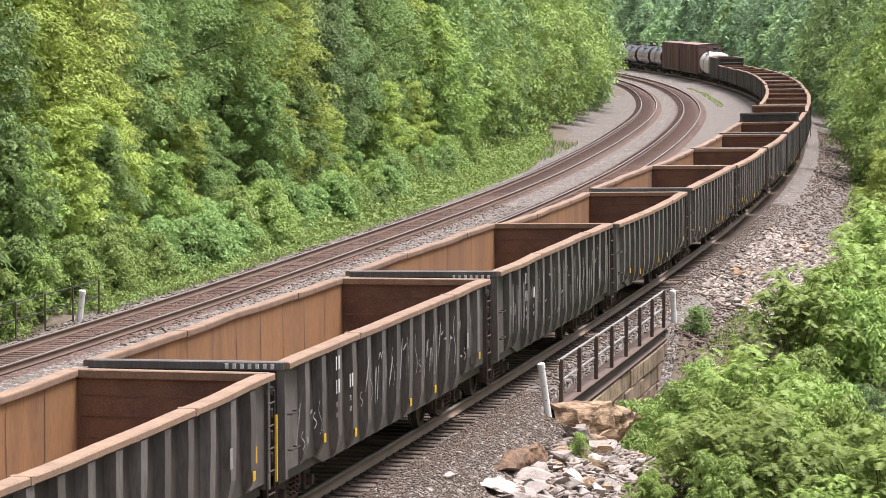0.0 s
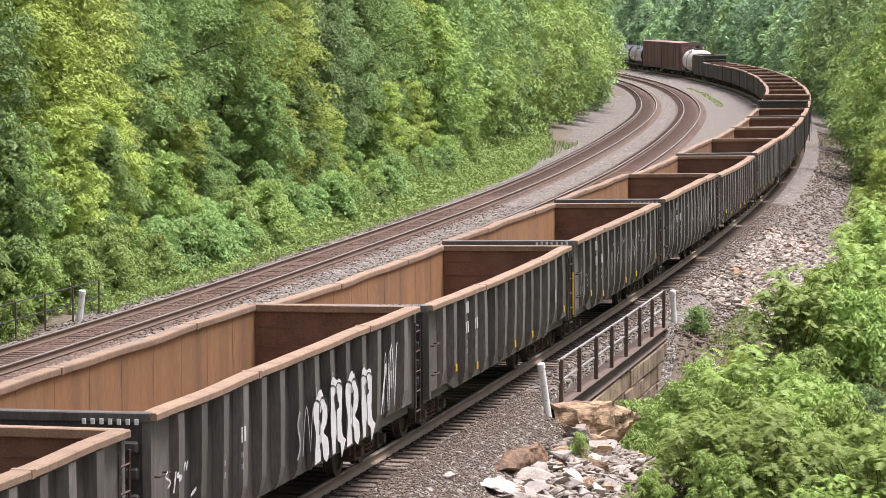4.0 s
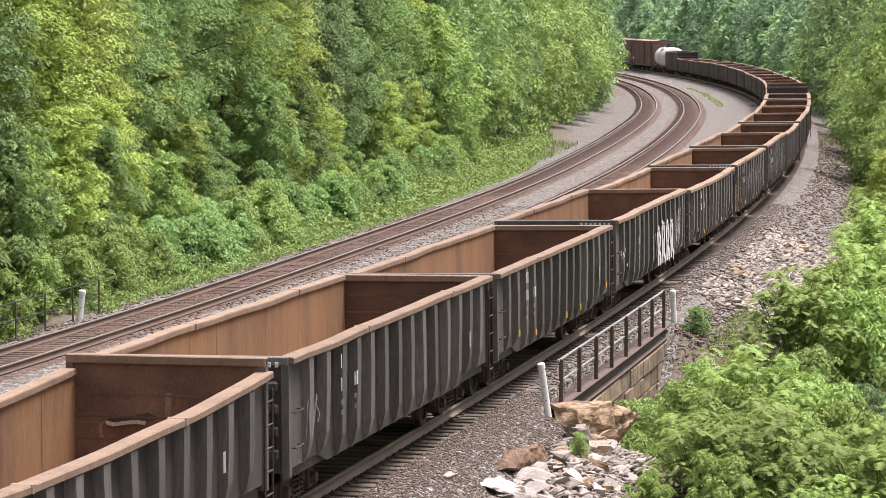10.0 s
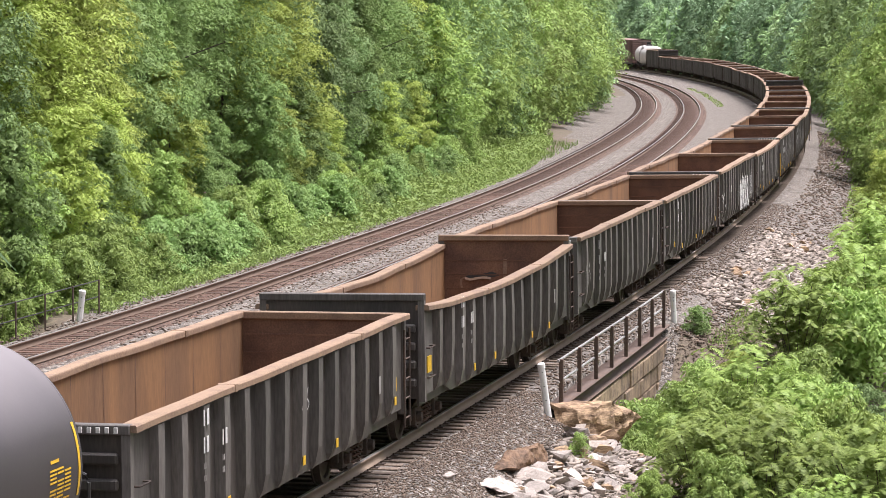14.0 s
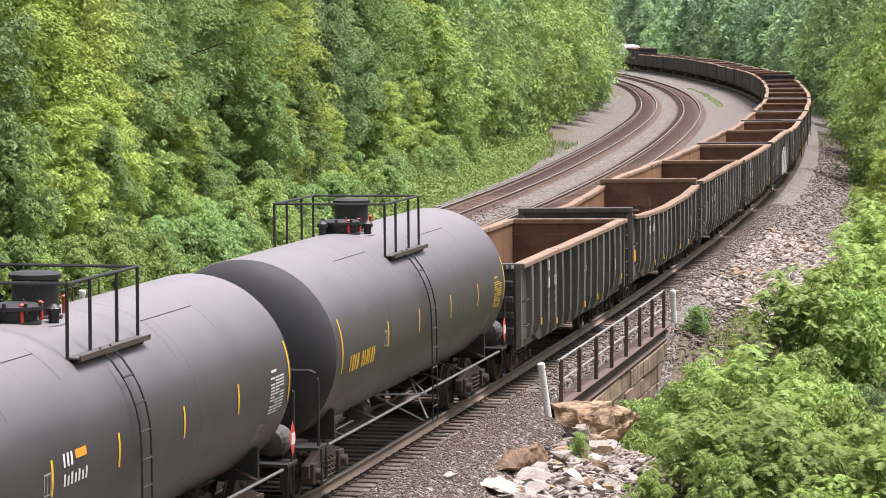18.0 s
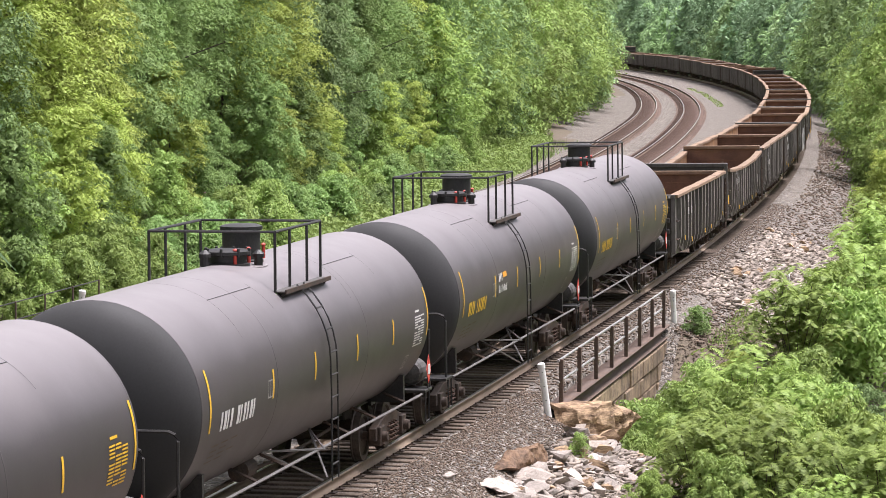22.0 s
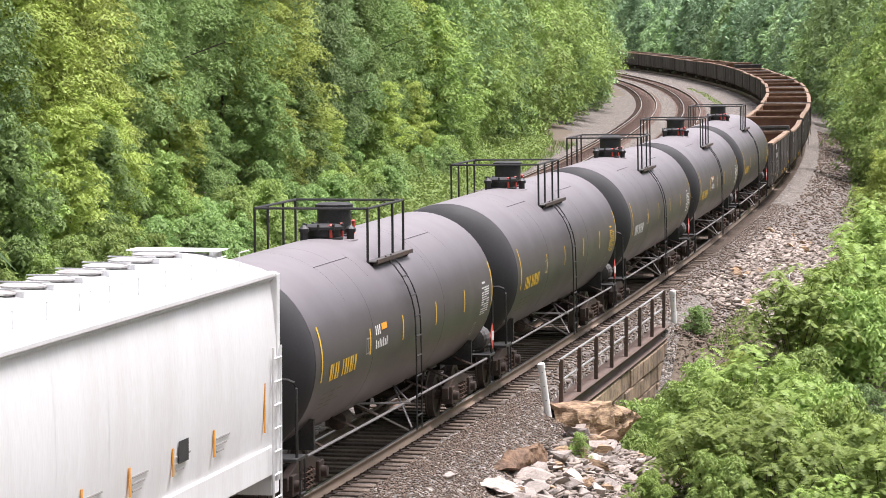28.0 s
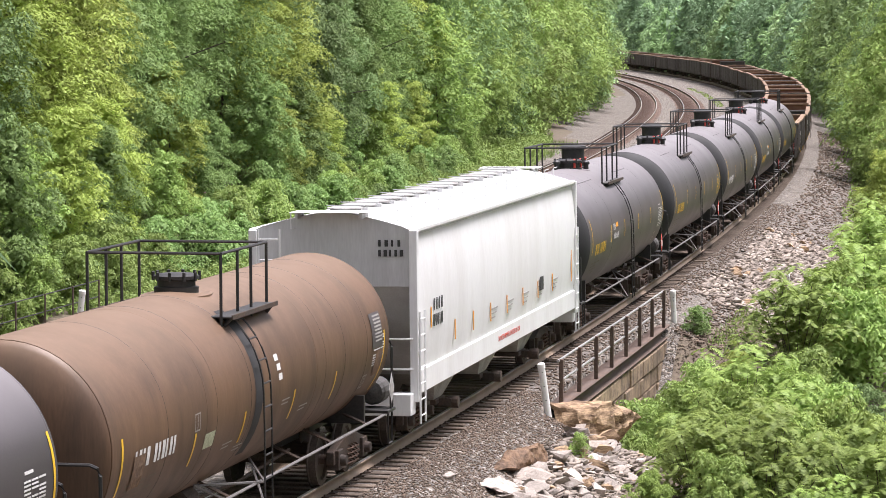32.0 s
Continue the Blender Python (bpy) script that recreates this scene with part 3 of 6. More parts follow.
def gondola(length=16.1, top=2.67, tall_ends=False, sag=0.0, seed=1, pitch=17.15):
    """An open goods car with hat-section ribs, rusted inside."""
    rng = random.Random(seed)
    car = new("gondola_car")
    h = length / 2
    w = 1.5
    bottom = 1.02
    n = 24

    def rim(x):
        k = x / h
        dent = 0.5 * (math.sin(x * 0.9 + seed) + math.sin(x * 1.7 + seed * 2)) * 0.012
        return top - sag * (1 - k * k) + dent * (1 - abs(k) ** 6)

    def bulge(x):
        return (0.02 * math.sin(x * 0.5 + seed) + 0.012 * math.sin(x * 1.3 + 2 * seed)) * (1 - (x / h) ** 4)
    xs = [-h + 2 * h * i / n for i in range(n + 1)]
    # sides, each a plate of strips with thickness
    for sg, nm in ((-1, "side_wall"), (1, "side_wall")):
        bm = bmesh.new()
        rings = []
        for x in xs:
            lo = bottom - 0.06 if abs(x) > h - 2.6 else bottom - 0.24
            y = sg * (w - 0.02)
            rings.append([bm.verts.new(c) for c in ((x, y, lo), (x, y + sg * bulge(x) * 0.5, (lo + top) / 2), (x, y + sg * bulge(x), rim(x) - 0.05), (x, y - sg * 0.05 + sg * bulge(x), rim(x) - 0.05), (x, y - sg * 0.05 + sg * bulge(x) * 0.5, (lo + top) / 2), (x, y - sg * 0.05, lo))])
        for a, b in zip(rings, rings[1:]):
            for k in range(6):
                j = (k + 1) % 6
                bm.faces.new((a[k], a[j], b[j], b[k]))
        bm.faces.new(rings[0])
        bm.faces.new(rings[-1][::-1])
        bmesh.ops.recalc_face_normals(bm, faces=bm.faces[:])
        ob = part(nm, bm, M["gon_out"], car)
        ob.data.materials.append(M["gon_in"])
        for p in ob.data.polygons:
            if p.normal.y * sg < -0.5:
                p.material_index = 1
        # top chord
        bm = bmesh.new()
        rings = []
        for x in xs:
            y, z = sg * (w + 0.015) + sg * bulge(x), rim(x)
            rings.append([bm.verts.new((x, y + sg * dy, z + dz)) for dy, dz in ((0.13, -0.10), (0.13, -0.02), (0.11, 0.0), (-0.11, 0.0), (-0.12, -0.02), (-0.12, -0.10))])
        for a, b in zip(rings, rings[1:]):
            for k in range(6):
                j = (k + 1) % 6
                bm.faces.new((a[k], a[j], b[j], b[k]))
        bm.faces.new(rings[0])
        bm.faces.new(rings[-1][::-1])
        bmesh.ops.recalc_face_normals(bm, faces=bm.faces[:])
        ob = part("top_chord", bm, M["gon_rim"], car, "tan worn steel rim")
        ob.data.materials.append(M["gon_out"])
        for p in ob.data.polygons:
            if p.normal.z < -0.5:
                p.material_index = 1
        # ribs
        count = 14
        for i in range(count):
            x = -h + 1.15 + (2 * h - 2.3) * i / (count - 1)
            lo = bottom - 0.06 if abs(x) > h - 2.6 else bottom - 0.24
            zt = rim(x) - 0.12
            bm = bmesh.new()
            r0 = []
            wob = rng.uniform(-0.015, 0.015)
            for z, hw, dp in ((zt, 0.17, 0.15), (zt - 0.5, 0.165, 0.155), (lo + 0.35, 0.15, 0.14), (lo + 0.12, 0.13, 0.09), (lo - 0.0, 0.09, 0.02)):
                yy = sg * (w - 0.02 + bulge(x) * (z - lo) / (zt - lo))
                xx = x + wob * (zt - z)
                r0.append([bm.verts.new((xx + a, yy + sg * b, z)) for a, b in ((-hw, -0.01), (-hw + 0.03, dp), (hw - 0.03, dp), (hw, -0.01))])
            for a, b in zip(r0, r0[1:]):
                for k in range(3):
                    bm.faces.new((a[k], a[k + 1], b[k + 1], b[k]))
            bm.faces.new(r0[0])
            bm.faces.new(r0[-1][::-1])
            bmesh.ops.recalc_face_normals(bm, faces=bm.faces[:])
            part("rib", bm, M["gon_rib"], car)
            if sg < 0 and seed in (1, 7, 11) and i % 2 == 1 and (i + seed) % 3:
                part("reflector", boxes((x - 0.07, x + 0.07, sg * (w + 0.13) - 0.006, sg * (w + 0.13) + 0.004, lo + 0.2, lo + 0.34)), M["yellow"], car, "small amber reflector")
        # seams of the inside sheets, and plates that splice the rim
        bm = bmesh.new()
        for i in range(9):
            x = -h + 1.6 + (2 * h - 3.2) * i / 8
            rows = []
            for z, q in ((bottom, 0.0), ((bottom - 0.07 + top) / 2, 0.5), (rim(x) - 0.12, 1.0)):
                y = sg * (w - 0.074) + sg * bulge(x) * q
                rows.append((bm.verts.new((x - 0.014, y, z)), bm.verts.new((x + 0.014, y, z))))
            for a, b in zip(rows, rows[1:]):
                bm.faces.new((a[0], a[1], b[1], b[0]))
        tagged(part("inner_seams", bm, M["gon_end_in"], car), kind="stuff")
        for x in (-h * 0.42 + seed * 0.11, h * 0.55 - seed * 0.07):
            y, z = sg * (w + 0.015) + sg * bulge(x), rim(x)
            part("rim_splice", boxes((x - 0.06, x + 0.06, y - 0.14, y + 0.14, z - 0.11, z + 0.008), bevel=0.006), M["gon_rim"], car)
        part("side_sill", boxes((-h + 0.1, h - 0.1, sg * (w - 0.1) - 0.02, sg * (w - 0.1) + 0.02, bottom - 0.24, bottom + 0.05)), M["gon_out"], car)
        ladder(car, h - 0.5, sg * (w + 0.15), bottom - 0.35, top - 0.25, 0.42, 5)
        for z in (1.3, 1.85):
            part("grab_iron", tubes([(-h + 0.2, sg * (w - 0.01), z), (-h + 0.2, sg * (w + 0.11), z), (-h + 0.68, sg * (w + 0.11), z), (-h + 0.68, sg * (w - 0.01), z)], r=0.016, n=5), M["iron"], car)
        part("corner_panel", boxes((h - 0.98, h - 0.02, sg * (w - 0.01) - 0.015, sg * (w - 0.01) + 0.02, bottom - 0.05, top - 0.14)), M["gon_rib"], car)
        part("corner_panel", boxes((-h + 0.02, -h + 0.98, sg * (w - 0.01) - 0.015, sg * (w - 0.01) + 0.02, bottom - 0.05, top - 0.14)), M["gon_rib"], car)
    # ends
    up = float(tall_ends)
    for e in (-1, 1):
        x = e * (h - 0.06)
        bm = boxes((x - 0.03, x + 0.03, -w + 0.03, w - 0.03, bottom - 0.1, top - 0.1 + up))
        ob = part("end_wall", bm, M["gon_out"], car)
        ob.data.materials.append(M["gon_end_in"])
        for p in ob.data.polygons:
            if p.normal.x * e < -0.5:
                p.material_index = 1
        part("end_cap", soft(boxes((x - 0.09, x + 0.09, -w - 0.06, w + 0.06, top - 0.13 + up, top + 0.006 + up)), 0.015), M["gon_rib"] if e < 0 else M["gon_rim"], car)
        for k in range(4):
            z = bottom + 0.12 + k * (top - bottom - 0.3) / 4
            part("end_rib", soft(boxes((x + e * 0.085 - 0.055, x + e * 0.085 + 0.055, -w + 0.1, w - 0.1, z, z + 0.16)), 0.03), M["gon_out"], car)
            part("inner_rib", boxes((x - e * 0.033 - 0.006, x - e * 0.033 + 0.006, -w + 0.12, w - 0.12, z + 0.1, z + 0.13)), M["gon_end_in"], car)
        for sg in (-1, 1):
            part("corner_post", boxes((x - 0.07, x + 0.07, sg * w - 0.06, sg * w + 0.06, bottom - 0.15, top - 0.02 + up)), M["gon_rib"], car)
    if seed == 11:
        xq = h - 0.094
        bm = bmesh.new()
        low = [(0.92, 1.86), (0.8, 1.83), (0.62, 1.86), (0.45, 1.88), (0.3, 1.86), (0.12, 1.9)]
        high = [(0.92, 1.88), (0.78, 1.95), (0.6, 1.92), (0.45, 1.96), (0.28, 2.0), (0.12, 1.93)]
        rows = [(bm.verts.new((xq - 0.004, y0, z0)), bm.verts.new((xq - 0.004, y1, z1))) for (y0, z0), (y1, z1) in zip(low, high)]
        for p, q in zip(rows, rows[1:]):
            bm.faces.new((p[0], p[1], q[1], q[0]))
        torn = part("tear", bm, M["dark_mark"], car, "dark ragged tear in the end sheet")
        bm = bmesh.new()
        rows = [[bm.verts.new((xq - dx, y, z + dz)) for dx, dz in ((0.004, 0.0), (0.06, 0.015), (0.09, -0.04))] for y, z in low[:5]]
        for p, q in zip(rows, rows[1:]):
            for k in range(2):
                bm.faces.new((p[k], p[k + 1], q[k + 1], q[k]))
        part("torn_lip", bm, M["gon_rim"], torn, "curled torn lip of the sheet")
        for pts, wd in (([(1.0, 1.6), (1.04, 1.72), (1.02, 1.82), (0.9, 1.88)], 0.05), ([(-0.02, 1.75), (-0.03, 2.0), (-0.04, 2.3)], 0.09)):
            bm = bmesh.new()
            rows = [(bm.verts.new((xq - 0.003, y - wd / 2, z)), bm.verts.new((xq - 0.003, y + wd / 2, z))) for y, z in pts]
            for p, q in zip(rows, rows[1:]):
                bm.faces.new((p[0], p[1], q[1], q[0]))
            part("bare_scrape", bm, M["gon_rim"], car, "pale scraped streak")
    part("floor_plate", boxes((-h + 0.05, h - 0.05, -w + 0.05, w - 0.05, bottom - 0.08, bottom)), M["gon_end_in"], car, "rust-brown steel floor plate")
    part("centre_sill", boxes((-pitch / 2 + 0.5, pitch / 2 - 0.5, -0.3, 0.3, 0.72, 0.96)), M["black"], car)
    running_gear(car, pitch / 2, h - 2.05)
    return car


def bent_strip(car, name, r, cz, x0, width, a0, a1, material, proud=0.006, label="", n=8):
    """A strip that lies on a lying cylinder, from angle a0 to a1 (0 is the right side, 90 the top)."""
    bm = bmesh.new()
    rows = []
    for k in range(n + 1):
        a = radians(a0 + (a1 - a0) * k / n)
        y, z = -(r + proud) * math.cos(a), cz + (r + proud) * math.sin(a)
        rows.append((bm.verts.new((x0, y, z)), bm.verts.new((x0 + width, y, z))))
    for a, b in zip(rows, rows[1:]):
        bm.faces.new((a[0], a[1], b[1], b[0]))
    return part(name, bm, material, car, label)


def tank_car(shell, head, pitch=17.74, length=16.1, r=1.57, cz=2.42, mark=None, seed=1, logo=False, ribbed=False, low_dome=False, rich=True, dish=0.42, side=(-8, 8), shift=0.0):
    """A tank car: shell and heads, manway with its railed platform, ladders, side rails."""
    car = new("tank_car")
    mark = mark or M["yellow"]
    h = length / 2
    d = r * dish
    body = h - d
    n = 56
    turn = pose(0, 0, cz, 0, 90)
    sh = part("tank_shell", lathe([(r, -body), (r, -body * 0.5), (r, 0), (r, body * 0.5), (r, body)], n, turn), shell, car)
    smooth(sh, 50)
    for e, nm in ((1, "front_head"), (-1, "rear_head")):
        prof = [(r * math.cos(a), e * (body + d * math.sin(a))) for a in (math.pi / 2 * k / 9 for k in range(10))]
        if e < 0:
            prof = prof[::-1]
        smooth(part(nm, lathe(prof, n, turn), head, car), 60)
    for x in [-body, -body * 0.45, body * 0.35, body]:
        bm = lathe([(r - 0.002, x - 0.03), (r + 0.003, x - 0.012), (r + 0.003, x + 0.012), (r - 0.002, x + 0.03)], n, turn)
        smooth(part("weld_seam", bm, shell, car), 60)
    # raised jacket panels' outlines
    for x0, x1 in () if low_dome else ((-body * 0.62, -body * 0.3), (body * 0.3, body * 0.62)):
        bm = bmesh.new()
        a = radians(58)
        y, z = -(r + 0.004) * math.cos(a), cz + (r + 0.004) * math.sin(a)
        tube(bm, [(x0, y, z), (x1, y, z)], 0.006, 4)
        part("jacket_seam", bm, M["faint_seam"], car)
        for xx, a0, a1 in ((x0, 30, 95), (x1, 40, 62)):
            bent_strip(car, "jacket_seam", r, cz, xx - 0.006, 0.012, a0, a1, M["faint_seam"], 0.004, n=10)
    # platform and guard rails
    pz = 3.74 if not low_dome else 3.62
    x0, x1 = (-1.45, 1.45) if not low_dome else (-1.3, 1.25)
    for sg in (-1, 1):
        part("walkway", boxes((x0, x1, sg * 1.0 - 0.2, sg * 1.0 + 0.2, pz - 0.14, pz - 0.11), bevel=0.008), M["grating"] if not low_dome else M["black"], car, "dark steel grating walkway")
        part("walkway_edge", boxes((x0, x1, sg * 1.2 - 0.012, sg * 1.2 + 0.012, pz - 0.16, pz - 0.09)), M["iron"], car, "worn edge strip")
        for x in (x0 + 0.1, x1 - 0.1):
            part("bracket", tubes([(x, sg * 1.15, pz - 0.14), (x, sg * 1.05, pz - 0.26)], r=0.03), M["black"], car)
    zt = pz + 0.82
    g = []
    for sg in (-1, 1):
        for x in (x0, x1):
            g.append([(x, sg * 1.03, pz - 0.3), (x, sg * 1.03, zt)])
        g.append([(x0, sg * 1.03, zt), (x1, sg * 1.03, zt)])
    for x in (x0, x1):
        g.append([(x, -1.03, zt), (x, 1.03, zt)])
    for x in (x0 + 0.9, x1 - 0.9):
        g.append([(x, 1.03, pz - 0.25), (x, 1.03, zt)])
        g.append([(x, -1.03, pz - 0.25), (x, -1.03, zt - 0.02)])
    for p in g:
        part("guard_rail", tubes(p, r=0.024, n=6), M["black"], car)
    # manway and valves
    top = cz + r - 0.02
    if low_dome:
        lid = part("manway", lathe([(0.34, top - 0.1), (0.34, top + 0.07), (0.29, top + 0.08), (0.29, top + 0.18), (0.35, top + 0.19), (0.35, top + 0.24), (0.27, top + 0.27), (0, top + 0.28)], 24, pose(-0.15, 0, 0)), M["black"], car, "low black manway with bolted lid")
        bolts, cx, ring, zb = 10, -0.15, 0.35, top + 0.17
    else:
        dome = part("valve_bonnet", lathe([(0.36, top - 0.12), (0.36, top + 0.02), (0.31, top + 0.04), (0.31, top + 0.5), (0.35, top + 0.51), (0.35, top + 0.57), (0.27, top + 0.6), (0, top + 0.61)], 24, pose(0.28, 0, 0)), M["black"], car, "tall black valve bonnet")
        smooth(dome, 35)
        part("bonnet_hinge", boxes((0.58, 0.7, -0.09, 0.09, top + 0.25, top + 0.58), bevel=0.015), M["black"], dome)
        lid = part("manway", lathe([(0.36, top - 0.1), (0.36, top + 0.02), (0.3, top + 0.04), (0.3, top + 0.16), (0.38, top + 0.17), (0.38, top + 0.22), (0.3, top + 0.25), (0, top + 0.27)], 24, pose(-0.55, 0, 0)), M["black"], car, "low black manway with bolted lid")
        bolts, cx, ring, zb = 8, -0.55, 0.36, top + 0.14
        for x, y, hh in ((-0.98, 0.25, 0.2), (-0.2, -0.42, 0.16), (0.75, 0.4, 0.18)):
            part("valve", lathe([(0.07, top - 0.15), (0.07, top + hh - 0.06), (0.1, top + hh - 0.06), (0.1, top + hh), (0.03, top + hh + 0.06), (0, top + hh + 0.06)], 12, pose(x, y, 0)), M["black"], car)
        for x, y in ((-0.8, -0.2), (-0.35, -0.3), (0.62, -0.28)):
            part("seal", lathe([(0.03, top + 0.02), (0.03, top + 0.24), (0.045, top + 0.25), (0, top + 0.28)], 8, pose(x, y, 0)), M["red"], car, "red seal tag")
    smooth(lid, 35)
    for k in range(bolts):
        a = 2 * math.pi * k / bolts
        part("lid_bolt", lathe([(0.025, 0), (0.025, 0.13), (0, 0.14)], 6, pose(cx + ring * math.cos(a), ring * math.sin(a), zb)), M["black"], lid)
    part("saddle_pad", lathe([(0.52, top - 0.13), (0.52, top - 0.045), (0.48, top - 0.03), (0, top - 0.02)], 28, pose(-0.15, 0, 0) @ Matrix.Diagonal((1.6, 1, 1, 1))), shell, car)
    # ladders that bend over the shell, on both sides
    for sg in (-1, 1):
        bm = bmesh.new()
        xr = -0.42 + shift
        q = [(xx, a) for xx in (xr, xr + 0.42) for a in (0,)]
        for xx in (xr, xr + 0.42):
            path = [(xx, sg * (r + 0.09) * math.cos(radians(a)), cz + (r + 0.09) * math.sin(radians(a))) for a in range(48, -6, -8)] + [(xx, sg * (r + 0.1), cz - 0.5), (xx, sg * (r + 0.1), 0.5)]
            tube(bm, path, 0.015, 5)
        part("ladder_rail", bm, M["black"], car)
        for k in range(9):
            if k < 4:
                a = radians(44 - 13 * k)
                y, z = sg * (r + 0.09) * math.cos(a), cz + (r + 0.09) * math.sin(a)
            else:
                y, z = sg * (r + 0.1), cz - 0.22 - (k - 4) * 0.36
            part("rung", tubes([(xr, y, z), (xr + 0.42, y, z)], r=0.015), M["black"], car)
        # side rail along the car with its brackets
        part("side_rail", tubes([(-h + 0.6, sg * 1.42, 0.98), (h - 0.6, sg * 1.42, 0.98)], r=0.024), M["side_pipe"], car, "grey pipe rail")
        for x in (-h + 1.8, -3.9, -2.2, 1.9, 3.9, h - 1.8):
            part("rail_bracket", tubes([(x, sg * 1.42, 0.96), (x + 0.25, sg * 0.85, cz - r * 0.82)], r=0.026, n=4), M["iron"], car)
        for x in (-1.5, 1.5):
            part("brace", tubes([(xr + 0.2 + x * 0.1, sg * 1.5, 0.5), (xr + x, sg * 0.9, 1.15)], [(xr + 0.2, sg * 1.5, 0.98), (xr + x, sg * 0.9, 1.15)], r=0.02, n=5), M["side_pipe"], car)
        # stripes along the side
        if sg < 0:
            for x in (-body + 0.35, -3.65, -1.08, 1.77, 4.45, body - (0.4 if low_dome else 0.12)):
                tall = abs(x) > body * 0.8
                bent_strip(car, "reflector_stripe", r, cz, x + shift * (not tall), 0.075, (-12 if not low_dome else -38) if tall else side[0], (21 if not low_dome else 6) if tall else side[1], M["yellow"], label="yellow reflective stripe")
    # sills, end platforms, hand rails
    for e in (-1, 1):
        part("stub_sill", boxes((e * (h + 0.3) - 0.3, e * (h + 0.3) + 0.3, -0.32, 0.32, 0.68, 1.0), (e * (h - 1.6) - 1.6, e * (h - 1.6) + 1.6, -0.26, 0.26, 0.74, 1.05)), M["black"], car)
        part("end_platform", boxes((e * (h - 0.1) - 0.3, e * (h - 0.1) + 0.3, -1.45, 1.45, 0.98, 1.04), bevel=0.01), M["black"], car)
        for sg in (-1, 1):
            x = e * (h + 0.05)
            hr = [(x, sg * 1.42, 0.98), (x, sg * 1.42, 2.12), (x, sg * 1.38, 2.22), (x, sg * 1.28, 2.26), (x, sg * 0.3, 2.26)]
            part("hand_rail", tubes(hr, r=0.026), M["black"], car)
            part("saddle_plate", boxes((e * (h - 1.55) - 0.05, e * (h - 1.55) + 0.05, sg * 0.85 - 0.45, sg * 0.85 + 0.45, 0.95, cz - r * 0.62)), M["black"], car)
            part("step", tubes([(e * (h - 0.35), sg * 1.44, 0.98), (e * (h - 0.35), sg * 1.44, 0.45), (e * (h - 0.05), sg * 1.44, 0.45), (e * (h - 0.05), sg * 1.44, 0.98)], r=0.02), M["black"], car)
    part("air_reservoir", lathe([(0, -0.5), (0.2, -0.45), (0.24, -0.3), (0.24, 0.3), (0.2, 0.45), (0, 0.5)], 16, pose(h + 0.2, -1.08, 1.32, 0, 90) @ Matrix.Scale(0.7, 4, (0, 0, 1))), M["grating"], car, "dark grey air reservoir drum")
    xq, zq = h - 0.1, 1.4
    slab("placard_diamond", [(xq - 0.2, zq), (xq, zq - 0.27), (xq + 0.2, zq), (xq, zq + 0.27)], -1.452, -1.444, M["red"] if not low_dome else M["hatch"], car, "warning diamond in its holder")
    slab("placard_centre", [(xq - 0.1, zq - 0.09), (xq + 0.1, zq - 0.09), (xq + 0.1, zq + 0.09), (xq - 0.1, zq + 0.09)], -1.458, -1.453, M["white"] if not low_dome else M["dull_mark"], car)
    part("placard_post", tubes([(xq, -1.43, 0.98), (xq, -1.43, zq)], r=0.02), M["black"], car)
    part("bottom_outlet", lathe([(0.14, 0.5), (0.14, 0.75), (0.25, 0.8), (0.25, 1.0)], 14), M["iron"], car)
    part("brake_rigging", tubes([(-4.8, -0.5, 0.7), (-1, -0.45, 0.72), (1.2, -0.5, 0.66), (4.9, -0.4, 0.7)], [(-2.6, 0.4, 0.75), (2.7, 0.5, 0.7)], r=0.03), M["iron"], car)
    part("brake_cylinder", lathe([(0, -0.35), (0.17, -0.33), (0.17, 0.2), (0.1, 0.3), (0, 0.3)], 12, pose(-2.2, -0.7, 0.92, 0, 90)), M["iron"], car)
    # writing as plain bars that follow the shell
    if rich:
        for k in range(11):
            if k != 4:
                bent_strip(car, "lettering", r, cz, -body + 0.95 + k * 0.172, (0.11, 0.075, 0.13, 0.09)[(k * 3 + seed) % 4], -13.5, -3.5, mark, n=2)
        for k in range(4):
            for q in range(3 - k % 2):
                bent_strip(car, "small_lettering", r, cz, -body + 0.75 + 0.5 * q, 0.36, -21.5 - 3.2 * k, -20.6 - 3.2 * k, M["faint_mark"], n=1)
        panel = mark if mark is M["yellow"] and not logo else M["white"]
        for k in range(12):
            for q in range(3):
                if (k * 5 + q * 3 + seed) % 7:
                    bent_strip(car, "data_line", r, cz, body - 1.15 + 0.26 * q, 0.23, 4.0 - 1.75 * k, 3.1 - 1.75 * k, panel, n=1)
        bent_strip(car, "data_line", r, cz, body - 1.1, 0.3, 8.0, 6.6, panel, n=1)
        for x9, a9 in ((-body * 0.53, -7), (body * 0.80, -31)):
            for a0, a1 in ((a9, a9 + 0.8), (a9 + 9.2, a9 + 10)):
                bent_strip(car, "frame_mark", r, cz, x9, 0.26, a0, a1, M["dull_mark"], n=1)
            for xx in (x9, x9 + 0.235, x9 + 0.12):
                bent_strip(car, "frame_mark", r, cz, xx, 0.022, a9, a9 + 10, M["dull_mark"], n=3)
        if logo:
            bent_strip(car, "logo_patch", r, cz, -2.75, 0.42, 4.5, 8.5, M["orange"], label="orange patch of a painted mark", n=2)
            for k in range(3):
                bent_strip(car, "logo_letters", r, cz, -3.2 + 0.14 * k, 0.07, 2.5, 8.5, M["white"], n=2)
            for k in range(7):
                bent_strip(car, "logo_letters", r, cz, -3.2 + 0.135 * k, 0.07, -6.0, -0.5 - 1.2 * (k % 2), M["white"], n=2)
    running_gear(car, pitch / 2, h - 1.75)
    return car


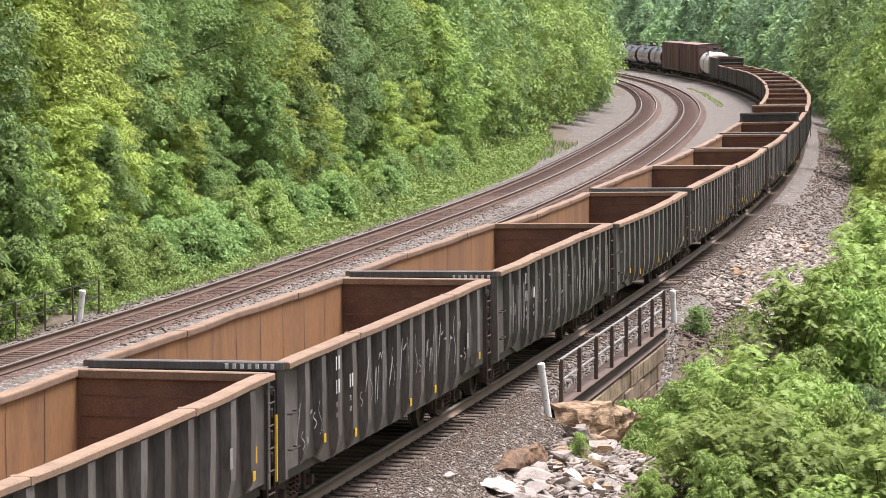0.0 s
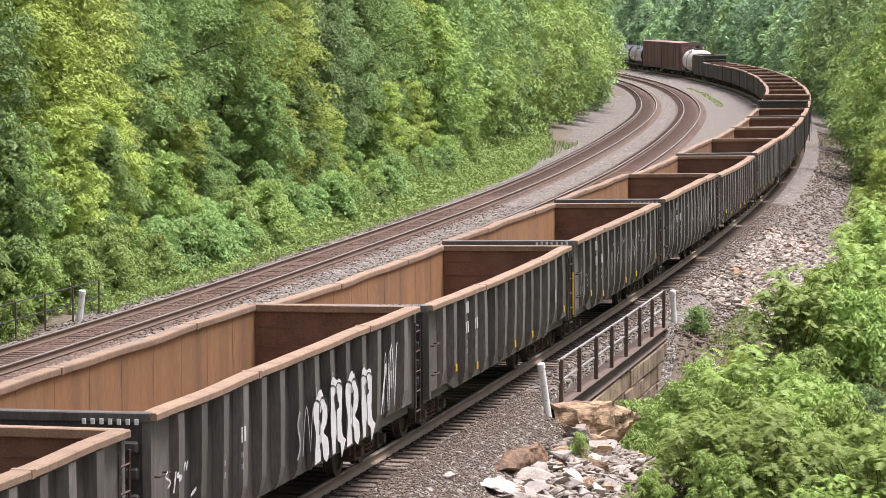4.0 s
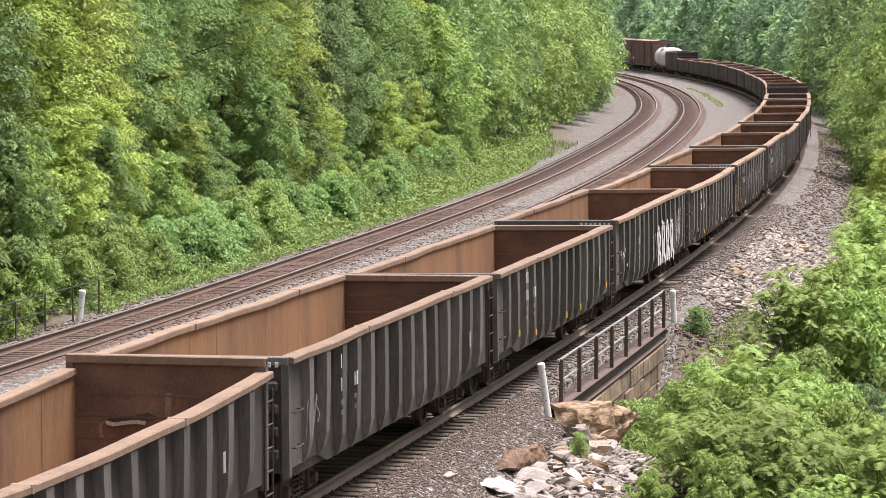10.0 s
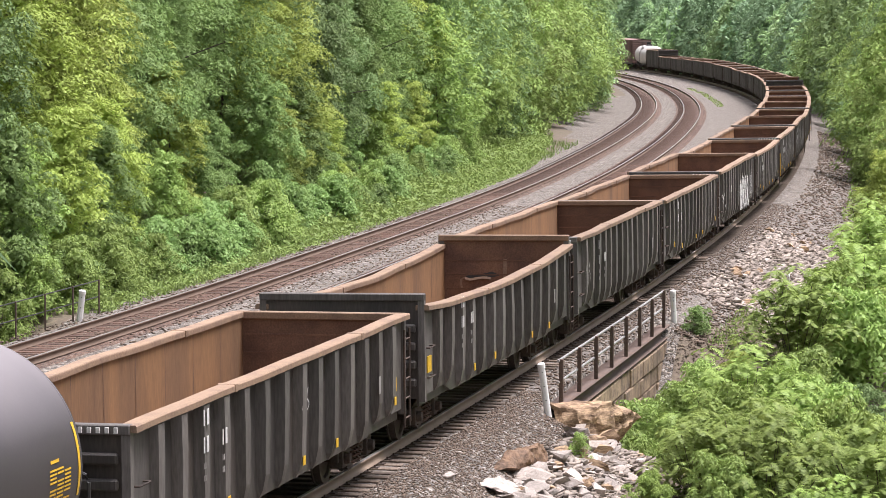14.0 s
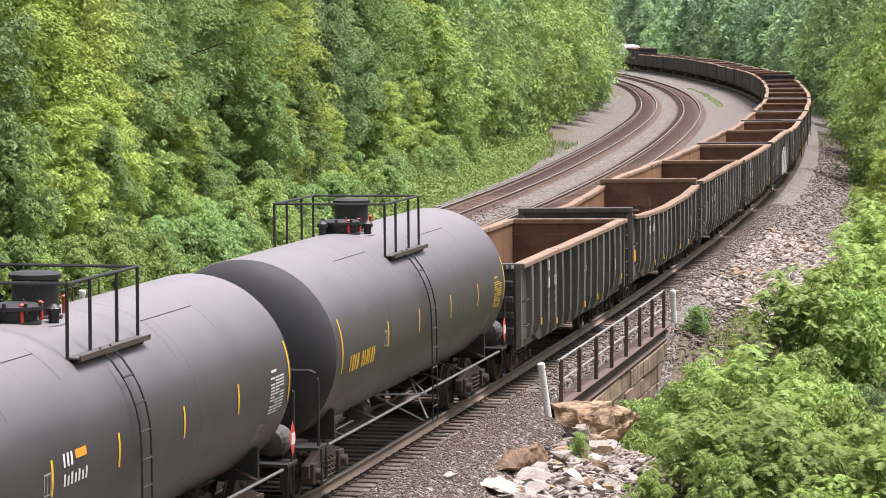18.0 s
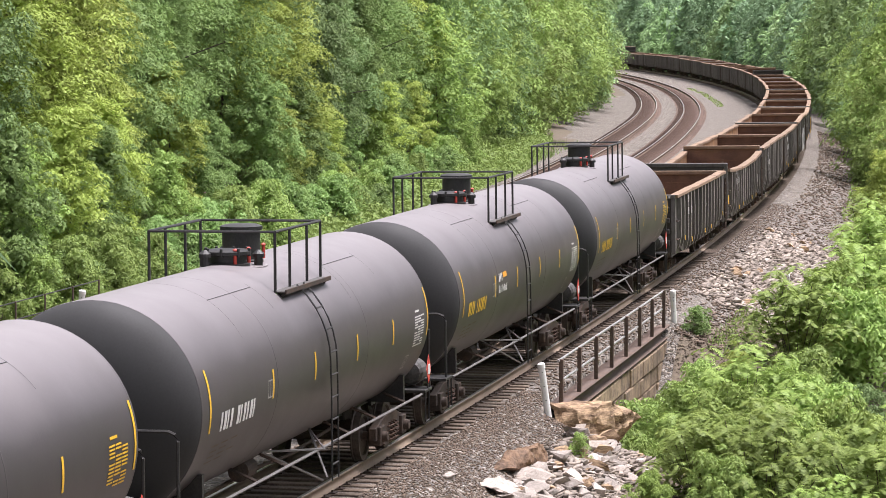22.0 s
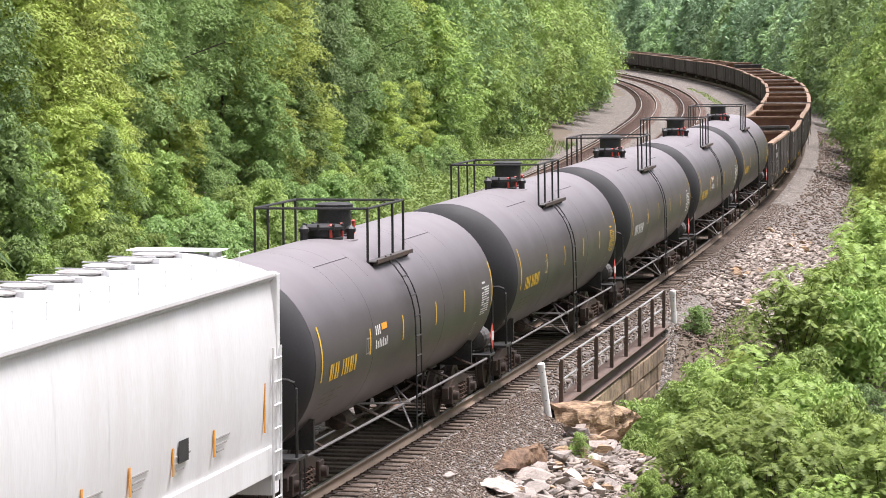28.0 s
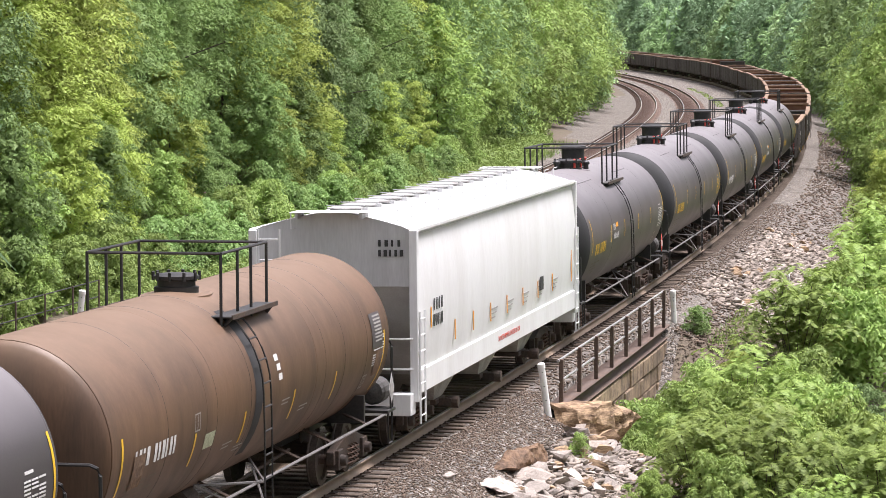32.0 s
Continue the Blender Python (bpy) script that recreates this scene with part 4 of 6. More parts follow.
def slab_bm(x, width, y, z0, z1):
    """A thin stripe on a side, leaning a little."""
    return boxes((x, x + width, y - 0.006, y + 0.004, z0, z1))


def words(name, text, car, m, size, material):
    """Readable writing in the built-in font, as a mesh."""
    cu = bpy.data.curves.new(name, "FONT")
    cu.body, cu.size, cu.extrude = text, size, 0.002
    tmp = new(name, cu)
    me = bpy.data.meshes.new_from_object(tmp)
    bpy.data.objects.remove(tmp)
    me.materials.clear()
    me.materials.append(material)
    return share(name, me, car, m)


def hopper_car(pitch=19.0):
    """A white covered hopper with bowed sides, roof hatches and three outlets."""
    car = new("covered_hopper_car")
    h, w, top = 9.1, 1.55, 4.08
    bow = [(1.5, 1.46), (1.55, 1.9), (1.58, 2.5), (1.57, 3.1), (1.53, 3.6), (1.46, top)]
    roof = [(1.46, top), (1.3, 4.15), (0.9, 4.26), (0.45, 4.36), (0, 4.4)]
    for sg in (-1, 1):
        bm = bmesh.new()
        xs = [-h + 2 * h * i / 20 for i in range(21)]
        rows = [[bm.verts.new((x, sg * y, z)) for y, z in bow] for x in xs]
        for a, b in zip(rows, rows[1:]):
            for k in range(len(bow) - 1):
                bm.faces.new((a[k], a[k + 1], b[k + 1], b[k]))
        ob = part("side_sheet", bm, M["hopper"], car)
        smooth(ob, 60)
        for i in range(1, 9):
            x = -h + 2 * h * i / 9
            bm = bmesh.new()
            r = [[bm.verts.new((x + dx, sg * (y + 0.0025), z)) for y, z in bow] for dx in (-0.008, 0.008)]
            for k in range(len(bow) - 1):
                bm.faces.new((r[0][k], r[0][k + 1], r[1][k + 1], r[1][k]))
            part("sheet_seam", bm, M["hopper"], car)
        part("side_sill", soft(boxes((-h, h, sg * 1.5 - 0.05, sg * 1.5 + 0.05, 1.06, 1.5)), 0.015), M["hopper"], car)
        part("eave", soft(boxes((-h - 0.02, h + 0.02, sg * 1.5 - 0.06, sg * 1.5 + 0.06, top - 0.05, top + 0.03)), 0.015), M["hopper"], car)
        part("eave_gutter", boxes((-h, h, sg * 1.52 - 0.012, sg * 1.52 + 0.012, top - 0.09, top - 0.05)), M["hopper_end"], car)
        for i in range(15 if sg < 0 else 0):
            x = -h + 0.5 + i * (2 * h - 1) / 14
            part("roof_stanchion", tubes([(x, -1.12, 4.18), (x, -1.12, 4.42), (x + 0.5, -1.12, 4.42)], r=0.013, n=5), M["hopper_end"], car)
        for x0 in (-h - 0.02, h - 0.45):
            ladder(car, x0, sg * 1.62, 0.55, 3.0 if x0 > 0 else 2.6, 0.44, 7, True, M["hopper"])
    bm = bmesh.new()
    full = [(-y, z) for y, z in roof] + [(y, z) for y, z in roof[-2::-1]]
    rows = [[bm.verts.new((x, y, z)) for y, z in full] for x in (-h, -h / 2, 0, h / 2, h)]
    for a, b in zip(rows, rows[1:]):
        for k in range(len(full) - 1):
            bm.faces.new((a[k], b[k], b[k + 1], a[k + 1]))
    smooth(part("roof_sheet", bm, M["hopper"], car), 60)
    for i in range(15):
        x = -h + 1.1 + i * (2 * h - 2.2) / 14
        hatch = part("roof_hatch", lathe([(0.29, 4.33), (0.29, 4.4), (0.345, 4.41), (0.345, 4.43), (0.22, 4.455), (0, 4.46)], 20, pose(x, 0.0, 0)), M["hatch"], car, "round grey loading hatch")
        part("hatch_latch", boxes((x - 0.04, x + 0.04, -0.43, -0.31, 4.35, 4.44), (x - 0.02, x + 0.02, -0.36, 0.36, 4.457, 4.475)), M["hopper_end"], hatch)
    # ends: upper sheet, slope sheet, end posts
    for e in (-1, 1):
        x = e * (h - 0.02)
        bm = bmesh.new()
        out = [(y, z) for y, z in full if z >= top - 0.001]
        pts = [(-1.47, 3.05)] + out + [(1.47, 3.05)]
        bm.faces.new([bm.verts.new((x, y, z)) for y, z in pts])
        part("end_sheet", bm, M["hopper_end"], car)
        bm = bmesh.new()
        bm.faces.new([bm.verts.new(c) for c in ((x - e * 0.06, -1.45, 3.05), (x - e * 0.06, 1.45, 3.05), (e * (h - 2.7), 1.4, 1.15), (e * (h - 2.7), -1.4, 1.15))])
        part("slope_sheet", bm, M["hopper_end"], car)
        for sg in (-1, 1):
            part("corner_post", soft(boxes((x - 0.08, x + 0.08, sg * 1.5 - 0.09, sg * 1.5 + 0.06, 0.95, top)), 0.01), M["hopper"], car)
            part("end_post", boxes((x - 0.05, x + 0.05, sg * 0.5 - 0.06, sg * 0.5 + 0.06, 1.0, 2.0)), M["hopper_end"], car)
        part("end_sill", soft(boxes((e * (h + 0.1) - 0.2, e * (h + 0.1) + 0.2, -1.5, 1.5, 0.72, 1.12)), 0.015), M["hopper"], car)
        part("cross_rail", tubes([(x + e * 0.1, -1.5, 2.1), (x + e * 0.1, 1.5, 2.1)], [(x + e * 0.1, -1.5, 1.55), (x + e * 0.1, 1.5, 1.55)], r=0.02), M["hopper"], car)
        deck = part("roof_end_walk", soft(boxes((e * (h + 0.02) - 0.3, e * (h + 0.02) + 0.3, -0.72, 0.72, 4.402, 4.422)), 0.006), M["hopper"], car, "white grating walkway over the roof end")
        for y in (-0.6, 0.0, 0.6):
            part("bracket", boxes((e * (h + 0.02) - 0.26, e * (h + 0.02) + 0.26, y - 0.025, y + 0.025, 4.3 + 0.09 * (y == 0), 4.402)), M["hopper_end"], deck)
        part("grab_iron", tubes([(e * (h - 0.02), 0.7, 4.1), (e * (h + 0.28), 0.7, 4.12), (e * (h + 0.28), 0.7, 4.405)], r=0.016), M["hopper"], car)
        part("centre_sill", boxes((e * (h - 0.6) - 1.1, e * (h - 0.6) + 1.1, -0.25, 0.25, 0.7, 0.97)), M["dark_mark"], car)
    ladder(car, -h - 0.14, 0.95, 1.1, 4.1, 0.4, 8, False, M["hopper"])
    for x in (-4.6, 0, 4.6):
        bm = bmesh.new()
        a = [bm.verts.new(c) for c in ((x - 1.6, -1.3, 1.25), (x + 1.6, -1.3, 1.25), (x + 1.6, 1.3, 1.25), (x - 1.6, 1.3, 1.25))]
        b = [bm.verts.new(c) for c in ((x - 0.42, -1.0, 0.5), (x + 0.42, -1.0, 0.5), (x + 0.42, 1.0, 0.5), (x - 0.42, 1.0, 0.5))]
        for k in range(4):
            bm.faces.new((a[k], b[k], b[(k + 1) % 4], a[(k + 1) % 4]))
        bm.faces.new(b)
        bay = part("outlet_bay", bm, M["hatch"], car)
        gate = part("outlet_gate", soft(boxes((x - 0.45, x + 0.45, -1.05, 1.05, 0.4, 0.5), (x - 0.12, x + 0.12, -1.3, -1.0, 0.34, 0.5)), 0.015), M["iron"], car, "rusty sliding outlet gate")
        part("gate_pinion", lathe([(0.12, -0.1), (0.12, 0.1), (0, 0.1)], 12, pose(x, -1.32, 0.42, 90)), M["iron"], gate)
    for i, x in enumerate((-7.97, -5.67, -3.82, -1.97, -0.12, 1.78, 3.68, 5.63, 8.3)):
        z0, z1 = (2.2, 2.58) if i == 0 else (1.76, 2.5 if i == 8 else 2.14)
        yy = -1.575 if i else -1.588
        part("reflector_stripe", slab_bm(x, 0.065, yy, z0, z1), M["orange"], car, "faded orange reflective stripe")
        if i in (3, 4, 5, 6, 7):
            for k in range(3):
                part("small_lettering", boxes((x + 0.18, x + 0.85 - 0.15 * k, -1.572, -1.564, 1.98 - 0.09 * k, 2.005 - 0.09 * k)), M["dull_mark"], car)
    part("data_plate", boxes((3.95, 4.4, -1.586, -1.58, 1.9, 2.2)), M["dark_mark"], car, "small black data plate")
    marks("lettering", car, -7.7, 2.5, -1.594, 4, 0.22, M["dark_mark"], gap=1.05)
    marks("lettering", car, -7.72, 2.2, -1.588, 5, 0.22, M["dark_mark"], gap=0.85)
    words("warning_writing", "DO NOT HAMMER ON SIDES OF CAR", car, pose(-1.0, -1.556, 1.25, 90), 0.15, M["red"])
    for row, z in enumerate((3.78, 3.6)):
        for k in range(4 + row):
            y = -0.86 - k * (0.12 if row == 0 else 0.1)
            part("lettering", boxes((-h - 0.012, -h - 0.004, y - (0.05, 0.065, 0.04)[k % 3], y, z, z + 0.12)), M["dark_mark"], car)
    part("warning_label", boxes((-h - 0.03, -h - 0.022, 0.95, 1.35, 3.0, 3.35)), M["white"], car, "white label with red lines")
    running_gear(car, pitch / 2, h - 2.0)
    return car


def box_car(pitch=27.9):
    """A brown ribbed boxcar with a sliding door."""
    car = new("box_car")
    h, w = 13.4, 1.55
    part("body", soft(boxes((-h, h, -w + 0.06, w - 0.06, 1.0, 4.85)), 0.03), M["boxcar"], car)
    bm = bmesh.new()
    sec = [(-w, 4.8), (-w, 4.88), (0, 5.0), (w, 4.88), (w, 4.8)]
    rows = [[bm.verts.new((x, y, z)) for y, z in sec] for x in (-h - 0.05, h + 0.05)]
    for k in range(4):
        bm.faces.new((rows[0][k], rows[1][k], rows[1][k + 1], rows[0][k + 1]))
    part("roof", bm, M["boxcar"], car)
    for sg in (-1, 1):
        for i in range(23):
            x = -h + 0.3 + i * (2 * h - 0.6) / 22
            if abs(x) > 3.1:
                part("rib", boxes((x - 0.06, x + 0.06, sg * w - 0.06, sg * w + 0.03, 1.05, 4.8)), M["boxcar"], car)
        door = part("sliding_door", boxes((-3.0, 3.0, sg * w - 0.03, sg * w + 0.07, 1.1, 4.7)), M["gon_end_in"], car)
        part("door_bar", boxes((-0.05, 0.05, sg * (w + 0.05) - 0.05, sg * (w + 0.05) + 0.06, 1.2, 4.0)), M["iron"], door)
        part("side_sill", boxes((-h, h, sg * w - 0.08, sg * w + 0.02, 0.85, 1.05)), M["black"], car)
        ladder(car, -h + 0.05, sg * (w + 0.08), 0.9, 4.1, 0.42, 8)
    for e in (-1, 1):
        for k in range(12):
            z = 1.15 + k * 0.3
            part("end_rib", soft(boxes((e * h - 0.05, e * h + 0.05, -w + 0.12, w - 0.12, z, z + 0.14)), 0.03), M["boxcar"], car)
    part("centre_sill", boxes((-h, h, -0.25, 0.25, 0.7, 1.0)), M["black"], car)
    running_gear(car, pitch / 2, h - 2.0)
    return car


# ---- the train, from its far end to the last car that comes into view ----
TRAIN = []


def couple(car, s, label, category, half, group):
    tagged(car, label, category, group)
    TRAIN.append((car, s, half))
    return car


def graffiti(car, x0, x1, z0, z1, seed, material, wild=0.5, big=0.09):
    """White painted strokes on the faces of the ribs and the side."""
    rng = random.Random(seed)
    x = x0
    while x < x1:
        lo, hi = (z0 + rng.uniform(0, 0.15), z1 - rng.uniform(0, 0.2)) if rng.random() < wild else sorted((rng.uniform(z0, z1), rng.uniform(z0, z1)))
        span = rng.uniform(0.3, 0.75) if wild > 0.6 else rng.uniform(0.1, 0.35)
        w = big * rng.uniform(0.3, 0.7)
        kind = rng.randrange(3)
        pts = []
        for k in range(13):
            t = k / 12
            if kind == 0:
                pts.append((x + span * (0.5 - 0.5 * math.cos(t * 5.2)), lo + (hi - lo) * (0.5 + 0.5 * math.sin(t * 5.2 - 1.4))))
            elif kind == 1:
                pts.append((x + span * t, lo + (hi - lo) * abs(math.sin(t * 4.7))))
            else:
                pts.append((x + 0.12 * math.sin(t * 6) + span * 0.3 * t, lo + (hi - lo) * t))
        bm = bmesh.new()
        y = -1.642
        rows = []
        for k, p in enumerate(pts):
            a, b = pts[max(k - 1, 0)], pts[min(k + 1, 12)]
            d = Vector((b[0] - a[0], b[1] - a[1])).normalized() * w * 0.5
            rows.append((bm.verts.new((p[0] - d.y, y, p[1] + d.x)), bm.verts.new((p[0] + d.y, y, p[1] - d.x))))
        for a, b in zip(rows, rows[1:]):
            bm.faces.new((a[0], a[1], b[1], b[0]))
        part("graffiti_stroke", bm, material, car, "spray-painted pale scrawl")
        x += span * rng.uniform(0.45, 1.0) + (0.0 if wild > 0.6 else 0.15)


def stroke(car, name, pts, width, material, y, label=""):
    """A flat painted line through points (x, z), with rounded corners."""
    fine = []
    for a, b in zip(pts, pts[1:]):
        fine += [(a[0] + (b[0] - a[0]) * q / 4, a[1] + (b[1] - a[1]) * q / 4) for q in range(4)]
    fine.append(pts[-1])
    for _ in range(2):
        fine = [fine[0]] + [tuple((fine[i - 1][q] + 2 * fine[i][q] + fine[i + 1][q]) / 4 for q in (0, 1)) for i in range(1, len(fine) - 1)] + [fine[-1]]
    bm = bmesh.new()
    rows = []
    for k, p in enumerate(fine):
        a, b = fine[max(k - 1, 0)], fine[min(k + 1, len(fine) - 1)]
        d = Vector((b[0] - a[0], b[1] - a[1])).normalized() * width * 0.5 * (0.75 + 0.25 * math.sin(k * 0.9 + p[0] * 3))
        rows.append((bm.verts.new((p[0] - d.y, y, p[1] + d.x)), bm.verts.new((p[0] + d.y, y, p[1] - d.x))))
    for a, b in zip(rows, rows[1:]):
        bm.faces.new((a[0], a[1], b[1], b[0]))
    return part(name, bm, material, car, label)


def big_piece(car, x0, z0, z1, count, step):
    """Four looped white letters with dark outlines and a pale haze of overspray streaks."""
    h = z1 - z0
    rng = random.Random(31)
    for i in range(count):
        x, up = x0 + i * step, z1 + rng.uniform(-0.06, 0.1)
        top = [(x + 0.12, z0), (x + 0.1, z0 + 0.5 * h), (x, up - 0.12), (x + 0.15, up), (x + 0.5, up - 0.08), (x + 0.6, z0 + 0.66 * h), (x + 0.4, z0 + 0.46 * h), (x + 0.25, z0 + 0.45 * h)]
        leg = [(x + 0.3, z0 + 0.48 * h), (x + 0.55, z0 + 0.25 * h), (x + 0.78, z0)]
        letter = stroke(car, "graffiti_letter", top, 0.38, M["white"], -1.642, "large white sprayed letter with dark outline")
        stroke(car, "graffiti_leg", leg, 0.4, M["white"], -1.6415, "white sprayed stroke")
        for off, wd in ((0.21, 0.045), (-0.2, 0.04)):
            stroke(car, "graffiti_outline", [(px + off, pz + 0.03) for px, pz in top[:6]], wd, M["dark_mark"], -1.645)
        for q in range(2):
            xx = x + rng.uniform(0.0, 0.5)
            stroke(car, "overspray", [(xx, z0 + rng.uniform(0, 0.3) * h), (xx + 0.02, up + rng.uniform(0.05, 0.3))], 0.06, M["dull_mark"], -1.638)


GON_A = gondola(seed=1)
GON_B = gondola(seed=4, top=2.72)
GON_C = gondola(seed=7, top=2.62, sag=0.05)
GON_D = gondola(seed=11, length=16.6, top=2.66, tall_ends=0.2, sag=0.2, pitch=17.4)
GON_E = gondola(seed=14, top=2.7, tall_ends=0.42)
GON_F = gondola(seed=19, top=3.5)
PLAIN = "black ribbed steel gondola car, empty, rusted tan inside"
near = [(GON_A, -101.35, "black gondola car with rust-streaked ribs and worn rim"), (GON_D, -83.35, "black gondola car with raised ends and sagging sides"),
        (GON_B, -65.75, PLAIN), (GON_A, -48.7, PLAIN), (GON_B, -31.45, "black gondola car with large white graffiti on its side"),
        (GON_C, -14.2, PLAIN), (GON_A, 2.8, "black gondola car with white scrawls and amber reflectors"), (GON_B, 20.1, "black gondola car with dented rusty ribs"), (GON_C, 37.45, PLAIN)]
used = set()


def take(proto):
    if proto not in used:
        used.add(proto)
        return proto
    return copy_thing(proto, Matrix())


for proto, s, label in near:
    couple(take(proto), s, label, "gondola car", 6.0, "gondola cars of the train")
for i in range(18):
    proto = GON_E if i == 4 else (GON_A, GON_B, GON_A, GON_C, GON_B, GON_A, GON_C)[i * 3 % 7]
    if i == 17:
        proto = GON_F
    couple(take(proto), 55.0 + 17.29 * i, "tall black gondola car with high sides" if proto is GON_F else PLAIN if proto not in (GON_E, GON_D) else "black gondola car with raised brown ends", "gondola car", 6.0, "gondola cars of the train")
by_s = {round(s, 1): car for car, s, half in TRAIN}


def number(car, x, z, material, chars=4):
    marks("reporting_mark", car, x, z + 0.38, -1.642, 2, 0.22, material)
    for k in range(2):
        marks("running_number", car, x + k * 0.93, z, -1.642, 2, 0.22, material, gap=0.66)
        for q in range(2):
            marks("small_lettering", car, x + 0.93 * k, z - 0.22 - q * 0.17, -1.642, 2, 0.08, M["dull_mark"])


for s, x, z in ((-101.35, -5.0, 1.9), (-83.35, -5.2, 1.95), (-65.75, -5.0, 1.85), (-48.7, -5.0, 1.85), (-31.45, -4.9, 1.8), (-14.2, -4.9, 1.8), (2.8, -5.1, 1.85), (20.1, -5.1, 1.85)):
    number(by_s[round(s, 1)], x, z, M["white"])
    marks("end_lettering_side", by_s[round(s, 1)], 5.6, 1.5, -1.642, 1, 0.3, M["dull_mark"])
    part("amber_panel", boxes((7.2, 7.42, -1.535, -1.525, 1.35, 1.6)), M["yellow"], by_s[round(s, 1)], "amber reflector panel")
    bm = bmesh.new()
    for k in range(7):
        box(bm, -8.012 - 0.15, -8.004 - 0.135, -1.42 + k * 0.12, -1.37 + k * 0.12, 2.575, 2.65)
    part("end_lettering", bm, M["white"], by_s[round(s, 1)], "white painted bars of lettering")
part("amber_panel", boxes((-8.05, -7.7, -1.56, -1.54, 1.38, 1.68)), M["yellow"], by_s[-83.3] if -83.3 in by_s else by_s[-83.4], "amber reflector panel")
PAINTED = by_s[-31.4] if -31.4 in by_s else by_s[-31.5]
big_piece(PAINTED, 0.35, 0.9, 1.95, 4, 1.06)
graffiti(PAINTED, -0.8, -0.1, 1.0, 2.0, 5, M["dull_mark"], 0.9, 0.12)
graffiti(PAINTED, 4.9, 5.6, 1.1, 2.3, 15, M["white"], 0.9, 0.07)
graffiti(PAINTED, -7.6, -6.3, 1.35, 2.0, 6, M["white"], 0.3, 0.1)
graffiti(by_s[2.8], -7.7, -6.2, 1.2, 2.0, 8, M["dull_mark"], 0.3, 0.05)
graffiti(by_s[2.8], -3.4, 6.0, 1.3, 2.3, 9, M["dull_mark"], 0.1, 0.05)
graffiti(by_s[20.1], -7.0, 7.0, 1.2, 2.4, 10, M["dull_mark"], 0.35, 0.04)
graffiti(by_s[-101.3] if -101.3 in by_s else by_s[-101.4], 0.4, 0.7, 1.75, 2.3, 12, M["white"], 1.0, 0.09)
graffiti(by_s[-65.7] if -65.7 in by_s else by_s[-65.8], -7.3, -6.4, 1.3, 2.1, 14, M["dull_mark"], 0.2, 0.04)
part("yellow_bar", boxes((7.94, 8.0, -1.69, -1.66, 1.0, 2.0)), M["yellow"], by_s[-14.2], "yellow vertical bar beside the ladder")

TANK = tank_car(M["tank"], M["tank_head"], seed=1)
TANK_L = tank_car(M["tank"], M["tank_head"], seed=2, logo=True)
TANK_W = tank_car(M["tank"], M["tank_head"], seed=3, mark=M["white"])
GREY = "dull grey tank car with yellow stripes and railed manway"
for proto, s, label in ((TANK, -118.8, GREY), (TANK_L, -136.6, "dull grey tank car with orange and white painted mark"), (TANK_W, -154.4, "dull grey tank car with white lettering bars"),
                        (TANK, -172.2, GREY), (TANK_L, -190.0, "dull grey tank car with orange and white painted mark"), (TANK_W, -245.4, "grey tank car with white data panel")):
    couple(take(proto), s, label, "tank car", 6.3, "tank cars of the train")
couple(hopper_car(), -208.9, "white covered hopper car with bowed sides and round hatches", "hopper car", 7.1, "")
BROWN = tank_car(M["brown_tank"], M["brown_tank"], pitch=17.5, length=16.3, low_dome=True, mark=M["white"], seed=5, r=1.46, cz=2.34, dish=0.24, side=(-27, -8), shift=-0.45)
couple(BROWN, -227.7, "rust-brown tank car with black ladder and yellow stripes", "tank car", 6.3, "tank cars of the train")
for x in (-5.4, -3.0, -1.2, 3.3, 4.6, 6.2):
    smooth(part("plate_seam", lathe([(1.455, x - 0.012), (1.463, x), (1.455, x + 0.012)], 56, pose(0, 0, 2.34, 0, 90)), M["dark_mark"], BROWN), 60)
bent_strip(BROWN, "soot_band", 1.46, 2.34, -0.98, 0.42, -40, 56, M["tank_head"], 0.003, "dark stained band under the ladder", 14)
for x in (-6.9, 6.85):
    bent_strip(BROWN, "patch_plate", 1.46, 2.34, x, 0.5, -24, -6, M["brown_rock"], 0.012, "brown patch plate", 3)
for k in range(3):
    bent_strip(BROWN, "white_label", 1.46, 2.34, 0.25 + 0.05 * k, 0.2, 14 - 6 * k, 18 - 6 * k, M["white"], 0.006, n=1)
bent_strip(BROWN, "green_label", 1.46, 2.34, -3.55, 0.5, -20, -11, M["pale_label"], 0.006, "pale green label", n=3)
bent_strip(BROWN, "data_board", 1.46, 2.34, 6.55, 0.75, -4, 20, M["tank"], 0.008, "grey painted data board", n=6)
for k in range(8):
    bent_strip(BROWN, "data_line", 1.46, 2.34, 6.75, 0.5, 17 - 2.4 * k, 18.2 - 2.4 * k, M["dull_mark"], 0.012, n=1)
for x, a in ((-2.4, -24), (0.6, -12), (1.9, -22), (-1.6, -30)):
    for k in range(2):
        bent_strip(BROWN, "small_lettering", 1.46, 2.34, x, 0.5 - 0.1 * k, a - 2.4 * k, a + 0.9 - 2.4 * k, M["dull_mark"], 0.006, n=1)
FAR_W = tank_car(M["white_tank"], M["white_tank"], length=15.4, pitch=17.2, rich=False)
couple(FAR_W, 366.4, "white tank car with a railed platform", "tank car", 6.0, "")
BOX = box_car()
for s in (390.0, 418.0):
    couple(take(BOX), s, "brown high boxcar with sliding doors", "boxcar", 11.0, "boxcars of the train")
FAR_B = tank_car(stuff("glossy_black_tank", (0.05, 0.05, 0.052), 0.2, vary=0.1, spec=1.0), M["tank_head"], rich=False)
for i in range(5):
    couple(take(FAR_B), 441.6 + 17.8 * i, "glossy black tank car", "tank car", 6.3, "black tank cars of the train")


